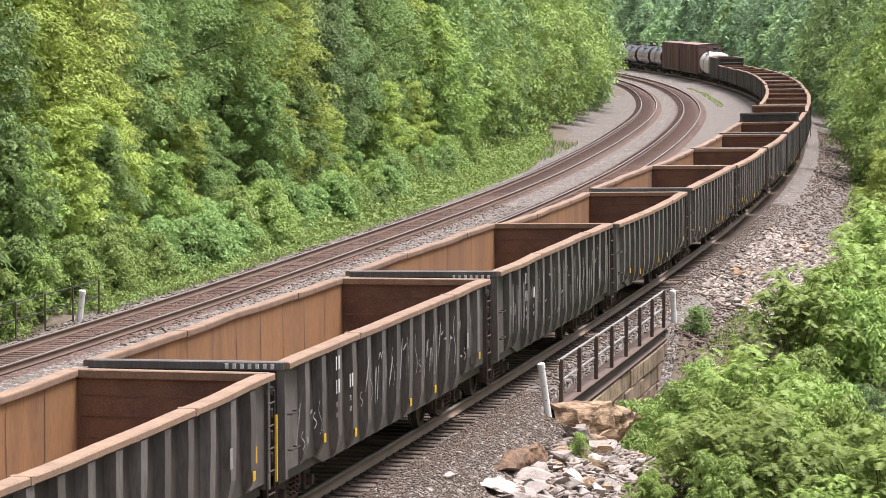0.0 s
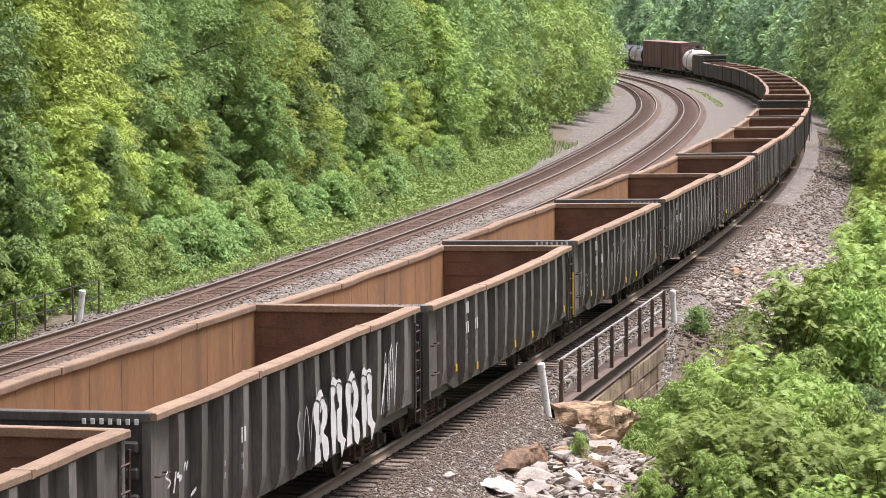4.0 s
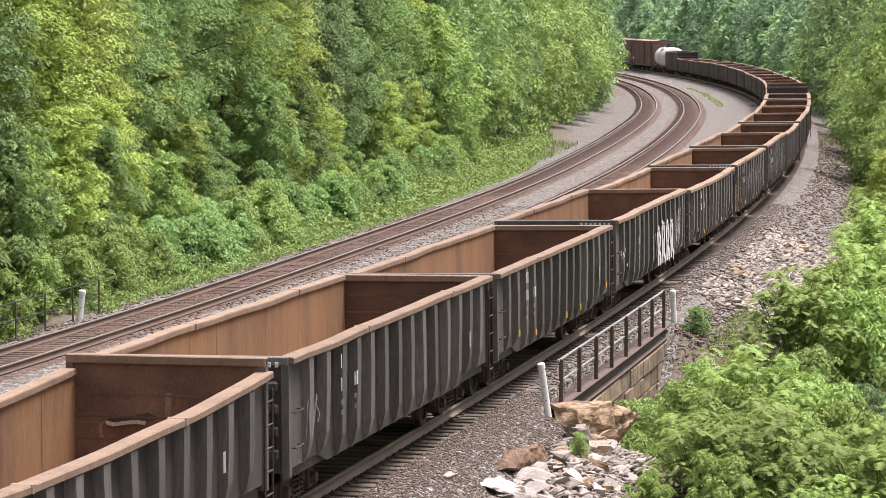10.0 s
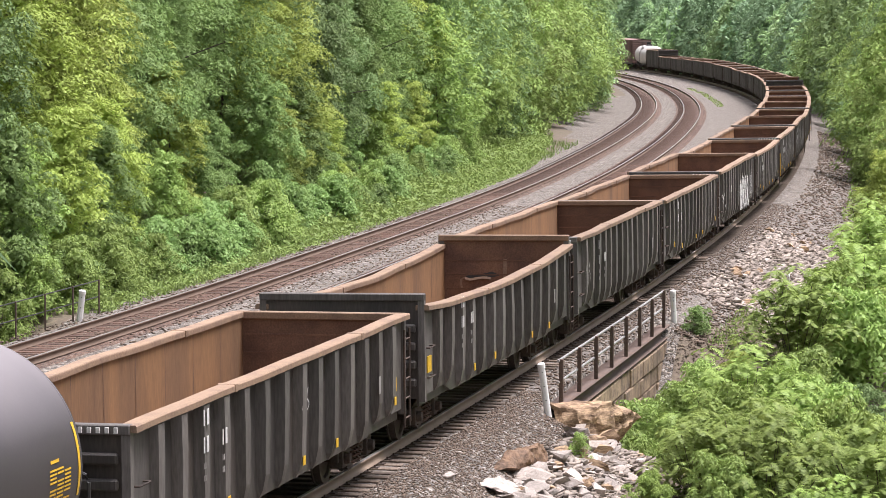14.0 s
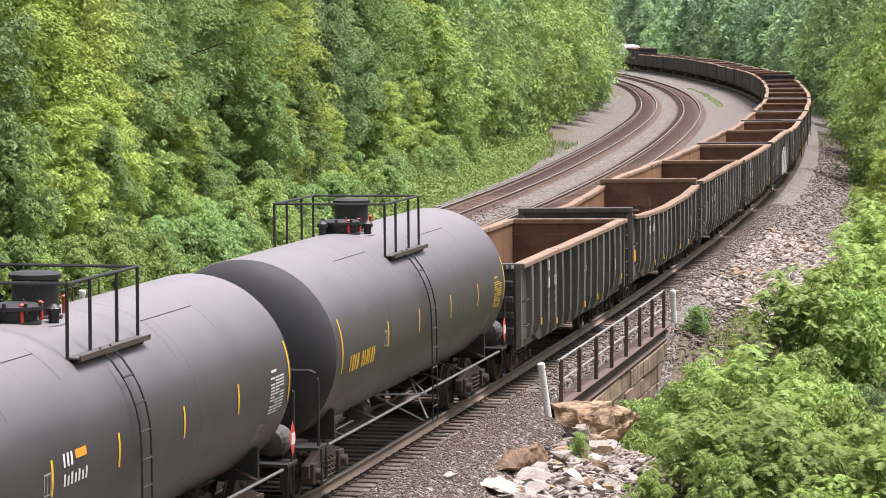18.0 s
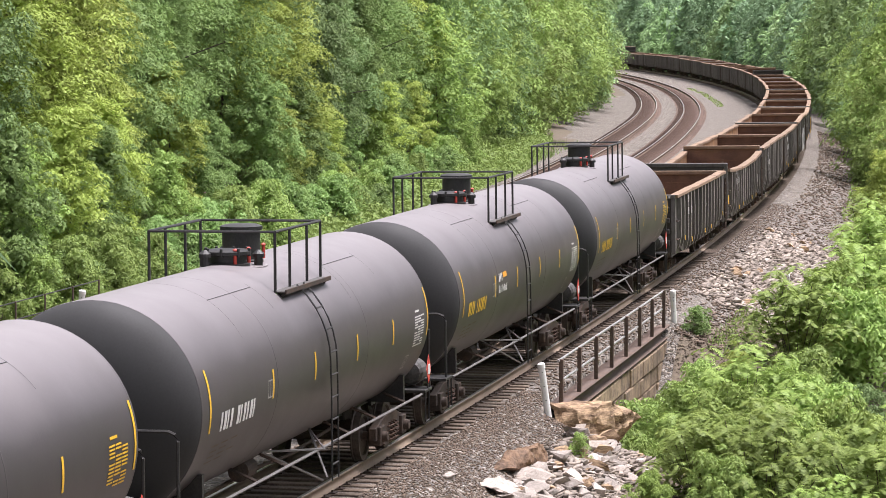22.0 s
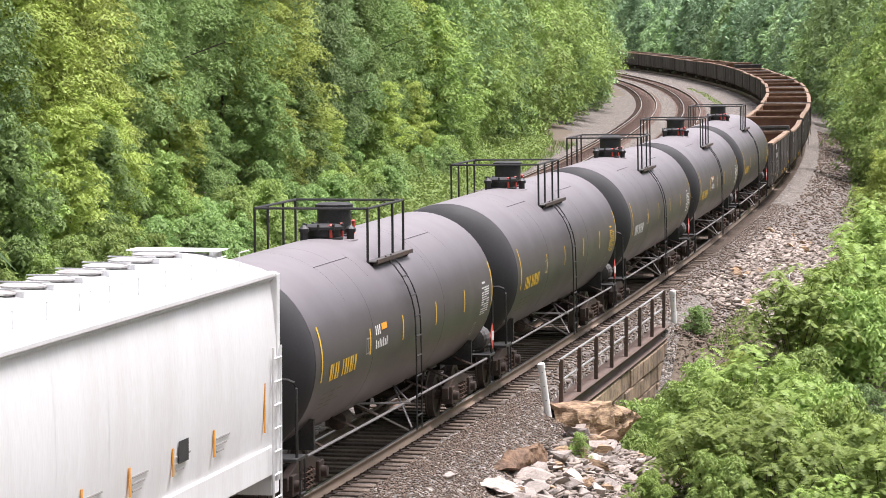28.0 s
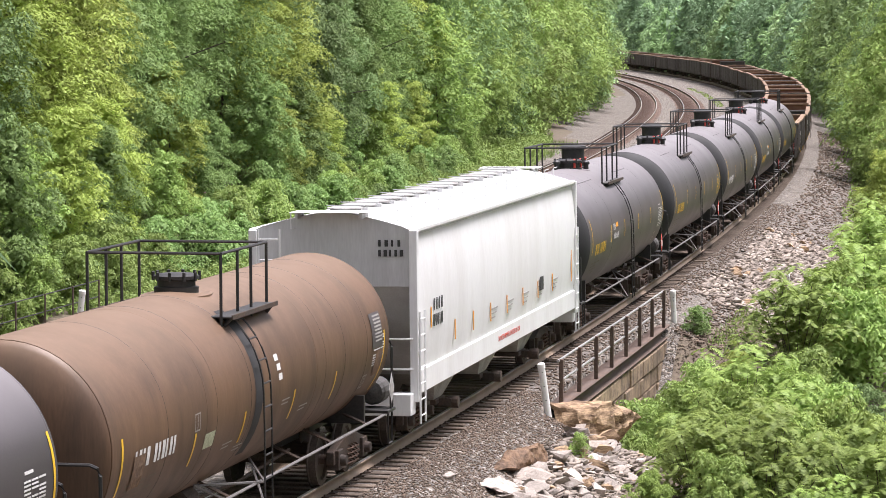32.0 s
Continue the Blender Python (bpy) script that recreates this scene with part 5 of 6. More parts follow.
# ---- things beside the tracks ----
def railing(s0, s1, u, z, posts, name, label, height_=1.0, bar=None, thick=0.045, pipe=0.03):
    rail = new(name)
    tagged(rail, label, "railing")
    for i in range(posts):
        s = s0 + (s1 - s0) * i / (posts - 1)
        p = place(s, u, z)
        part("post", soft(boxes((-thick, thick, -thick, thick, 0, height_)), 0.008), M["girder"], rail, m=pose(p[0], p[1], p[2], 0, 0, math.degrees(float(line(s)[2]))))
    for k, zz in enumerate((height_ - 0.03, height_ * 0.5)):
        pts = [place(s, u - 0.05, z + zz) for s in np.linspace(s0 - 0.15, s1 + 0.15, 7)]
        part("rail_pipe", tubes(pts, r=pipe, n=8), bar or M["pipe"], rail)
    return rail


railing(16.0, 33.7, 2.35, -0.42, 8, "bridge_railing", "iron bridge railing with two pale pipes")
railing(16.0, 36.0, -14.3, -0.30, 9, "bridge_railing", "dark iron bridge railing before the trees", 1.0, M["black"], 0.022, 0.018)


def marker(s, u, z, h, lean, turn, label, r=0.075):
    p = place(s, u, z)
    bm = lathe([(r, -0.3), (r, h - 0.13), (r * 1.12, h - 0.12), (r * 1.12, h - 0.03), (r * 0.7, h), (0, h + 0.005)], 16)
    ob = part("marker_post", bm, M["post"])
    smooth(ob, 35)
    ob.matrix_basis = pose(p[0], p[1], p[2], lean, turn, 0)
    tagged(ob, label, "marker post")
    for zz in (0.45, 0.75, h - 0.2):
        part("bolt", lathe([(0.012, 0), (0.012, 0.02), (0, 0.022)], 6, pose(-0.0, -r, zz, 90)), M["iron"], ob)
    return ob


marker(14.7, 2.3, -0.6, 1.25, 0, -8, "white plastic marker post at the bridge end")
marker(35.8, 2.4, -0.62, 1.05, 0, -3, "white plastic marker post beyond the bridge")
marker(33.6, -14.15, -0.35, 0.95, 0, 6, "white plastic marker post beside the far railing", 0.09)
marker(55.5, 4.1, -1.5, 0.85, 0, 1, "thin white marker post with dark top among bushes", 0.045)


# ---- bridge ----
def bridge():
    br = new("bridge_edge")
    tagged(br, "rusted girder and weathered concrete abutment of a small bridge", "bridge", kind="structure")
    pts = np.linspace(16.0, 34.6, 10)
    sec = [(2.02, -0.42), (2.42, -0.42), (2.42, -0.47), (2.26, -0.47), (2.26, -0.72), (2.42, -0.72), (2.42, -0.76), (2.02, -0.76)]
    v = np.concatenate([place(pts, u, z)[:, None, :] for u, z in sec], 1)
    k = len(sec)
    i = np.arange(len(pts) * k).reshape(len(pts), k)
    j = np.roll(i, -1, 1)
    arrays("girder", v.reshape(-1, 3), np.stack([i[:-1], i[1:], j[1:], j[:-1]], -1).reshape(-1, 4), M["girder"], br)
    for s0, s1, u0, u1 in ((16.0, 34.4, 1.3, 2.30),):
        zb, zt = -4.2, -0.78
        c = [place(s, u, z) for z in (zb, zt) for s, u in ((s0, u0), (s1, u0), (s1, u1), (s0, u1))]
        bm = bmesh.new()
        vs = [bm.verts.new(q) for q in c]
        for f in ((3, 2, 1, 0), (4, 5, 6, 7), (0, 1, 5, 4), (1, 2, 6, 5), (2, 3, 7, 6), (3, 0, 4, 7)):
            bm.faces.new([vs[q] for q in f])
        bmesh.ops.recalc_face_normals(bm, faces=bm.faces[:])
        part("abutment", soft(bm, 0.03), M["concrete"], br)
    rng = random.Random(3)
    top = -0.8
    for row in range(5):
        low = top - rng.uniform(0.42, 0.62)
        q = 16.15
        while q < 34.3:
            half = min(rng.uniform(0.3, 0.95), (34.4 - q) / 2)
            mid, out = q + half, rng.uniform(0.0, 0.07)
            p = place(mid, 2.32, (top + low) / 2)
            hz = (top - low) / 2 - rng.uniform(0.006, 0.02)
            part("stone_block", soft(boxes((-half + 0.012, half - 0.012, -0.05 - out, 0.02, -hz, hz)), 0.025), M["concrete"], br, m=pose(p[0], p[1], p[2], rng.uniform(-1, 1), 0, math.degrees(float(line(mid)[2])) + rng.uniform(-0.6, 0.6)))
            q += 2 * half
        top = low
    return br


bridge()


# ---- vegetation ----
def unit(v):
    return v / (np.linalg.norm(v, axis=1)[:, None] + 1e-9)


def leaf_tris(rng, centres, normals, along, size, droop=0.12, slim=0.33, wild=0.4):
    """Pointed leaves at centres, lying across normals, their tips towards along."""
    n = len(centres)
    nn = unit(unit(normals) + rng.normal(0, wild, (n, 3)))
    t = along + rng.normal(0, 0.9, (n, 3))
    t = unit(t - nn * (t * nn).sum(1)[:, None])
    b = np.cross(nn, t)
    sz = (size * rng.uniform(0.65, 1.3, n))[:, None]
    tip = centres + (t + np.array((0, 0, -droop))) * sz * 0.8
    base = centres - t * sz * 0.4
    return np.stack([base + b * sz * slim, tip, base - b * sz * slim], 1).reshape(-1, 3)


def crown_mesh(rng, H, R, base, leaves, size, clumps, layered=0.5, shape=0.0, lump_size=1.0):
    """Domed sprays of leaves at the ends of boughs, oversized leaves added below them and round the trunk to block
    light.
    """
    k = np.arange(clumps)
    g = base + (1 - base) * ((k + rng.uniform(0, 1, clumps)) / clumps) ** 0.92
    phi = k * 2.399963 + rng.normal(0, 0.4, clumps)

    def reach(g, phi):
        if shape >= 1:
            return R * (1.02 - g).clip(0.03, 1) ** 0.8 * (1 + 0.12 * np.sin(phi * 3 + g * 31))
        hump = np.sqrt(np.clip(1 - (g * 0.97) ** 2.4, 0.06, 1)) if shape < 0 else (1 - np.abs((g - 0.40 - shape) / (0.645 + shape)) ** 2.2).clip(0.12, 1)
        return R * hump * (1 + 0.2 * np.sin(phi * 2 + g * 7 + seed0) + 0.14 * np.sin(phi * 5 - g * 13))

    seed0 = rng.uniform(0, 6)
    env = reach(g, phi)
    a = R * rng.uniform(0.24, 0.46, clumps) * lump_size * (0.55 + 0.45 * env / R)
    rad = np.maximum(env - 0.8 * a, 0.06 * R) * np.where(k % 4 == 3, rng.uniform(0.35, 0.7, clumps), rng.uniform(0.82, 1.08, clumps))
    shoot = np.where((shape < 0) & (k % 5 == 2), rng.uniform(0.1, 0.22, clumps) * H, 0)
    mid = np.stack([rad * np.cos(phi), rad * np.sin(phi), g * H + rng.normal(0, 0.12, clumps) + shoot], 1)
    a = np.where(shoot > 0, a * 0.6, a)
    dome = a * (0.85 - 0.5 * layered)
    share_ = (a ** 2 / (a ** 2).sum())

    def spread(total, inner, sink):
        idx = np.repeat(k, (share_ * total).astype(int) + 2)
        n = len(idx)
        th = rng.uniform(0, 2 * math.pi, n)
        rr = np.sqrt(rng.uniform(0, 1, n)) * inner
        edge = 1 + 0.22 * np.sin(3 * th + idx * 1.7) + 0.14 * np.sin(7 * th + idx * 2.3)
        x, y = rr * np.cos(th) * edge, rr * np.sin(th) * edge * 0.88
        out = np.maximum(x, 0)
        A, D = a[idx], dome[idx]
        z = D * (1 - rr ** 2) - A * (0.3 * out ** 2 + 0.1 * y ** 2) + A * (rng.normal(0, 0.045, n) - sink * rng.uniform(0.3, 1, n))
        c, s = np.cos(phi[idx]), np.sin(phi[idx])
        p = mid[idx] + np.stack([A * (x * c - y * s), A * (x * s + y * c), z], 1)
        nx, ny = 2 * D / A * x + 0.6 * out, 2 * D / A * y + 0.2 * y
        nrm = np.stack([nx * c - ny * s, nx * s + ny * c, 0.9 + 0 * x], 1)
        d = np.stack([(x + 0.25) * c - y * s, (x + 0.25) * s + y * c, -0.2 - 0.4 * out], 1)
        return p, nrm, unit(d)

    V = []
    p, nrm, d = spread(leaves, 1.0, 0.0)
    V.append(leaf_tris(rng, p, nrm, d, size))
    p, nrm, d = spread(leaves // 5, 0.8, 0.75)
    V.append(leaf_tris(rng, p, nrm, d, size * 1.55, wild=0.3))
    n = leaves // 7
    gg, pp = base + (0.94 - base) * rng.uniform(0, 1, n), rng.uniform(0, 2 * math.pi, n)
    rr = reach(gg, pp) * rng.uniform(0, 0.58, n)
    core = np.stack([rr * np.cos(pp), rr * np.sin(pp), gg * H], 1)
    up = np.stack([0.6 * np.cos(pp), 0.6 * np.sin(pp), 0.7 + 0 * pp], 1)
    V.append(leaf_tris(rng, core, up, up, size * 2.1))
    v = np.concatenate(V)
    order = rng.permutation(len(v) // 3)
    v = v.reshape(-1, 3, 3)[order].reshape(-1, 3)
    return v, np.arange(len(v)).reshape(-1, 3), mid


CROWN = {}


def tree_proto(name, H, R, leaves, size, material, seed, base=0.04, layered=0.5, shape=0.0, limbs=3, sprays=None, lump_size=1.0):
    rng = np.random.RandomState(seed)
    tree = new(name)
    v, f, tips = crown_mesh(rng, H, R, base, leaves, size, sprays or int(26 + 1.5 * R * H), layered, shape, lump_size)
    CROWN[tree] = (v, f)
    arrays("crown", v, f, material, tree)
    bm = bmesh.new()
    bend = rng.uniform(-0.25, 0.25, (7, 2))
    spine = [(bend[k][0] * k / 6 * 1.2, bend[k][1] * k / 6 * 1.2, H * 0.72 * k / 6 - (0.4 if k == 0 else 0)) for k in range(7)]
    r0 = 0.007 * H + 0.02
    rings = []
    for k, p in enumerate(spine):
        r = r0 * (1 - 0.85 * k / 6)
        rings.append([bm.verts.new((p[0] + r * math.cos(a), p[1] + r * math.sin(a), p[2])) for a in (2 * math.pi * q / 7 for q in range(7))])
    for a, b in zip(rings, rings[1:]):
        for q in range(7):
            bm.faces.new((a[q], a[(q + 1) % 7], b[(q + 1) % 7], b[q]))
    part("trunk", bm, M["bark"], tree)
    for k in rng.choice(len(tips), min(limbs, len(tips)), replace=False):
        t = tips[k]
        z0 = max(0.3, t[2] - 0.25 * H * rng.uniform(0.2, 0.6))
        m = (t[0] * 0.45, t[1] * 0.45, (z0 + t[2]) / 2 + 0.1)
        part("limb", tubes([(0, 0, z0), m, tuple(t)], r=0.009 * R, n=4), M["bark"], tree)
    return tree


def frond_bush(name, H, R, fronds, seed, material, leaflets=8, length=0.42):
    """A shrub whose stems each end in a whorl of arching feathered fronds."""
    rng = np.random.RandomState(seed)
    bush = new(name)
    whorl = 9
    tips = fronds // whorl
    k = np.arange(tips)
    g = 0.12 + 0.88 * ((k + rng.uniform(0, 1, tips)) / tips) ** 0.75
    phi = k * 2.399963 + rng.normal(0, 0.4, tips)
    rad = R * np.sqrt(np.clip(1 - (g * 0.97) ** 2.4, 0.03, 1)) * np.where(k % 4 == 3, rng.uniform(0.2, 0.6, tips), rng.uniform(0.75, 1.1, tips)) * (1 + 0.22 * np.sin(phi * 3 + seed))
    apex = np.stack([rad * np.cos(phi), rad * np.sin(phi), g * H + rng.normal(0, 0.1, tips) + np.where(k % 4 == 1, rng.uniform(0.1, 0.25, tips) * H, 0)], 1)
    idx = np.repeat(k, whorl)
    n = len(idx)
    yaw = np.tile(np.arange(whorl) * 2.399963, tips) + rng.normal(0, 0.25, n) + idx
    base = apex[idx] - np.stack([np.zeros(n), np.zeros(n), rng.uniform(0, 0.22, n)], 1)
    lift = rng.uniform(0.05, 0.75, n)
    ln = length * rng.uniform(0.65, 1.2, n)
    d = np.stack([np.cos(yaw), np.sin(yaw), np.zeros(n)], 1)
    sd = np.stack([-np.sin(yaw), np.cos(yaw), np.zeros(n)], 1)
    V = []
    for i in range(leaflets):
        t = 0.22 + 0.78 * (i + 0.5) / leaflets
        c = base + d * (ln * t)[:, None]
        c[:, 2] += ln * (lift * t - 0.7 * t * t)
        w = ln * 0.34 * (1 - 0.55 * abs(2 * t - 1.15) ** 2)
        pitch = (ln * 0.78 / leaflets * 0.62)[:, None]
        ahead = d.copy()
        ahead[:, 2] = lift - 1.4 * t
        for sg in (-1, 1):
            tip = c + sd * (sg * w)[:, None] + d * (0.35 * w)[:, None]
            tip[:, 2] -= 0.22 * w
            V.append(np.stack([c - ahead * pitch * 0.7, tip, c + ahead * pitch * 0.7], 1).reshape(-1, 3))
    # oversized inner leaves added to block light inside the bush
    m = fronds // 2
    q = rng.randint(0, tips, m)
    p = apex[q] * rng.uniform(0.35, 0.95, (m, 1))
    V.append(leaf_tris(rng, p, np.tile((0.0, 0.0, 1.0), (m, 1)), unit(apex[q]), 0.26))
    V = np.concatenate(V)
    arrays("fronds", V, np.arange(len(V)).reshape(-1, 3), material, bush)
    bm = bmesh.new()
    for q in range(0, tips, 4):
        e = apex[q]
        tube(bm, [(0.1 * e[0], 0.1 * e[1], -0.3), (0.55 * e[0], 0.55 * e[1], 0.5 * e[2]), tuple(e)], 0.011, 4)
    part("stem", bm, M["bark"], bush)
    return bush


SEEN = set()


def plant(proto, s, u, size, turn, label, category, group, dz=0.0):
    p = place(s, u, float(height(s, u)) + dz)
    m = pose(p[0], p[1], p[2], 0, 0, turn) @ Matrix.Scale(size, 4)
    if proto in SEEN:
        ob = copy_thing(proto, m)
        ob.scale = (size, size, size)
    else:
        SEEN.add(proto)
        ob = proto
        ob.matrix_basis = m
    return tagged(ob, label, category, group)


NEAR = [tree_proto("tree", 10.5, 2.6, 26500, 0.088, M["leaf_yellow"], 21, 0.05, 1.0, 0.05, sprays=230, lump_size=0.66),
        tree_proto("tree", 10.0, 2.3, 25000, 0.088, M["leaf_mid"], 22, 0.02, 0.5, sprays=150, lump_size=0.75),
        tree_proto("tree", 11.5, 2.5, 26000, 0.088, M["leaf_mid"], 23, 0.03, 0.9, 0.08, sprays=210, lump_size=0.68),
        tree_proto("tree", 9.5, 2.2, 23000, 0.088, M["leaf_dark"], 24, 0.02, 0.4, sprays=150, lump_size=0.75)]
SMALL = [tree_proto("sapling", 4.6, 1.6, 10500, 0.081, M["leaf_mid"], 25, 0.0, 0.6, -0.1, limbs=0, sprays=75, lump_size=0.75),
         tree_proto("sapling", 4.0, 1.5, 9500, 0.081, M["leaf_fresh"], 26, 0.0, 0.5, -0.1, limbs=0, sprays=70, lump_size=0.75),
         tree_proto("sapling", 5.4, 1.7, 11000, 0.081, M["leaf_yellow"], 27, 0.0, 1.0, -0.1, limbs=0, sprays=95, lump_size=0.75)]
BUSH = [tree_proto("leafy_bush", 2.6, 1.7, 8000, 0.085, M["leaf_sumac"], 71, 0.0, 0.5, -0.15, limbs=3, sprays=60, lump_size=0.7),
        tree_proto("leafy_bush", 2.2, 1.5, 7500, 0.08, M["leaf_fresh"], 72, 0.0, 0.3, -0.15, limbs=3, sprays=60, lump_size=0.7)]
# Bush for the hollow: its deep shade is put into the leaf colour
SHADY = tree_proto("leafy_bush", 2.4, 1.6, 7500, 0.08, M["leaf_dark"], 73, 0.0, 0.5, -0.15, limbs=3, sprays=60, lump_size=0.7)
MID = [tree_proto("tree", 11.0, 3.4, 3000, 0.34, M["leaf_mid"], 31, 0.02, 0.5, limbs=0, sprays=110, lump_size=0.7),
       tree_proto("tree", 12.0, 3.6, 3000, 0.34, M["leaf_dark"], 32, 0.02, 0.4, 0.05, limbs=0, sprays=110, lump_size=0.7)]
FINE = [tree_proto("tree", 11.0, 3.4, 7400, 0.175, M["leaf_fresh"], 35, 0.02, 0.7, limbs=0, sprays=170, lump_size=0.6),
        tree_proto("tree", 12.0, 3.5, 7400, 0.175, M["leaf_dark"], 36, 0.02, 0.55, 0.05, limbs=0, sprays=170, lump_size=0.6)]
NEARER = [tree_proto("tree", 13.0, 4.0, 2900, 0.32, M["leaf_mid"], 44, 0.02, 0.5, limbs=0, sprays=130, lump_size=0.65),
          tree_proto("tree", 14.0, 4.2, 2900, 0.32, M["leaf_dark"], 45, 0.02, 0.4, 0.05, limbs=0, sprays=130, lump_size=0.65)]
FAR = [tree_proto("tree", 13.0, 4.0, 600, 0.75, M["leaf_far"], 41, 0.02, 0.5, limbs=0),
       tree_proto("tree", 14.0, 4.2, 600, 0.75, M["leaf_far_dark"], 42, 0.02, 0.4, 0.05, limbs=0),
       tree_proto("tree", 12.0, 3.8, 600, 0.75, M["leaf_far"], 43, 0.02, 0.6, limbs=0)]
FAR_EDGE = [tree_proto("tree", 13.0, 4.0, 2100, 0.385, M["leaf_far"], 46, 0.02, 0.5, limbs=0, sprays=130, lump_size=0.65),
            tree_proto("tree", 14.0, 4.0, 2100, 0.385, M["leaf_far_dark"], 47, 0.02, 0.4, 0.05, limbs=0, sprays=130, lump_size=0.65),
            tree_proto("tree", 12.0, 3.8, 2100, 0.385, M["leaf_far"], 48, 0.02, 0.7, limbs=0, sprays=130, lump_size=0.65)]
CONIFER = tree_proto("conifer", 17.0, 3.6, 5200, 0.26, M["leaf_conifer"], 91, 0.03, 1.0, 1.0, limbs=0, sprays=120, lump_size=0.9)
SHRUB = [tree_proto("shrub", 2.2, 1.4, 3000, 0.09, M["leaf_fresh"], 51, 0.0, 0.3, -0.2, limbs=0, sprays=26),
         tree_proto("shrub", 1.8, 1.2, 2700, 0.09, M["leaf_mid"], 52, 0.0, 0.4, -0.2, limbs=0, sprays=24)]
FROND = [frond_bush("sumac_bush", 2.6, 1.6, 1000, 61, M["leaf_sumac"], 8, 0.35),
         frond_bush("sumac_bush", 2.2, 1.4, 850, 62, M["leaf_sumac"], 8, 0.33),
         frond_bush("sumac_bush", 3.0, 1.7, 1100, 63, M["leaf_sumac"], 8, 0.37)]
WOODS = []
TREE_LABEL = "broadleaf tree in full green leaf at the forest edge"
rng = random.Random(77)


# along the line, across it, size: from the near bank down through the ravine to the far bank
BUSHES = [(8.6, 5.3, 0.36), (12.0, 5.9, 0.7), (9.8, 6.6, 0.75), (14.6, 6.1, 0.85), (11.2, 7.2, 0.85), (13.5, 8.2, 0.95), (10.0, 8.6, 0.8), (16.0, 6.7, 1.2), (12.4, 9.6, 1.0),
          (18.5, 6.2, 1.45), (17.5, 7.9, 1.5), (20.0, 5.6, 1.3), (21.5, 7.0, 1.6), (20.5, 8.8, 1.6), (24.0, 6.2, 1.3), (24.5, 8.0, 1.2), (27.0, 6.0, 1.1), (28.0, 7.4, 0.9), (27.5, 9.0, 1.0), (30.5, 5.7, 1.2), (31.5, 7.0, 0.9), (32.0, 8.6, 0.9),
          (36.5, 5.7, 1.0), (37.5, 7.4, 1.3), (40.0, 6.6, 1.15), (43.0, 7.4, 1.2), (46.0, 6.7, 0.8), (50.0, 7.7, 1.0), (29.0, 4.4, 0.55), (25.5, 4.5, 0.6), (56.0, 6.6, 1.0), (57.0, 7.8, 1.2), (64.0, 6.9, 1.1), (72.0, 6.8, 1.2), (78.0, 6.2, 1.2)]


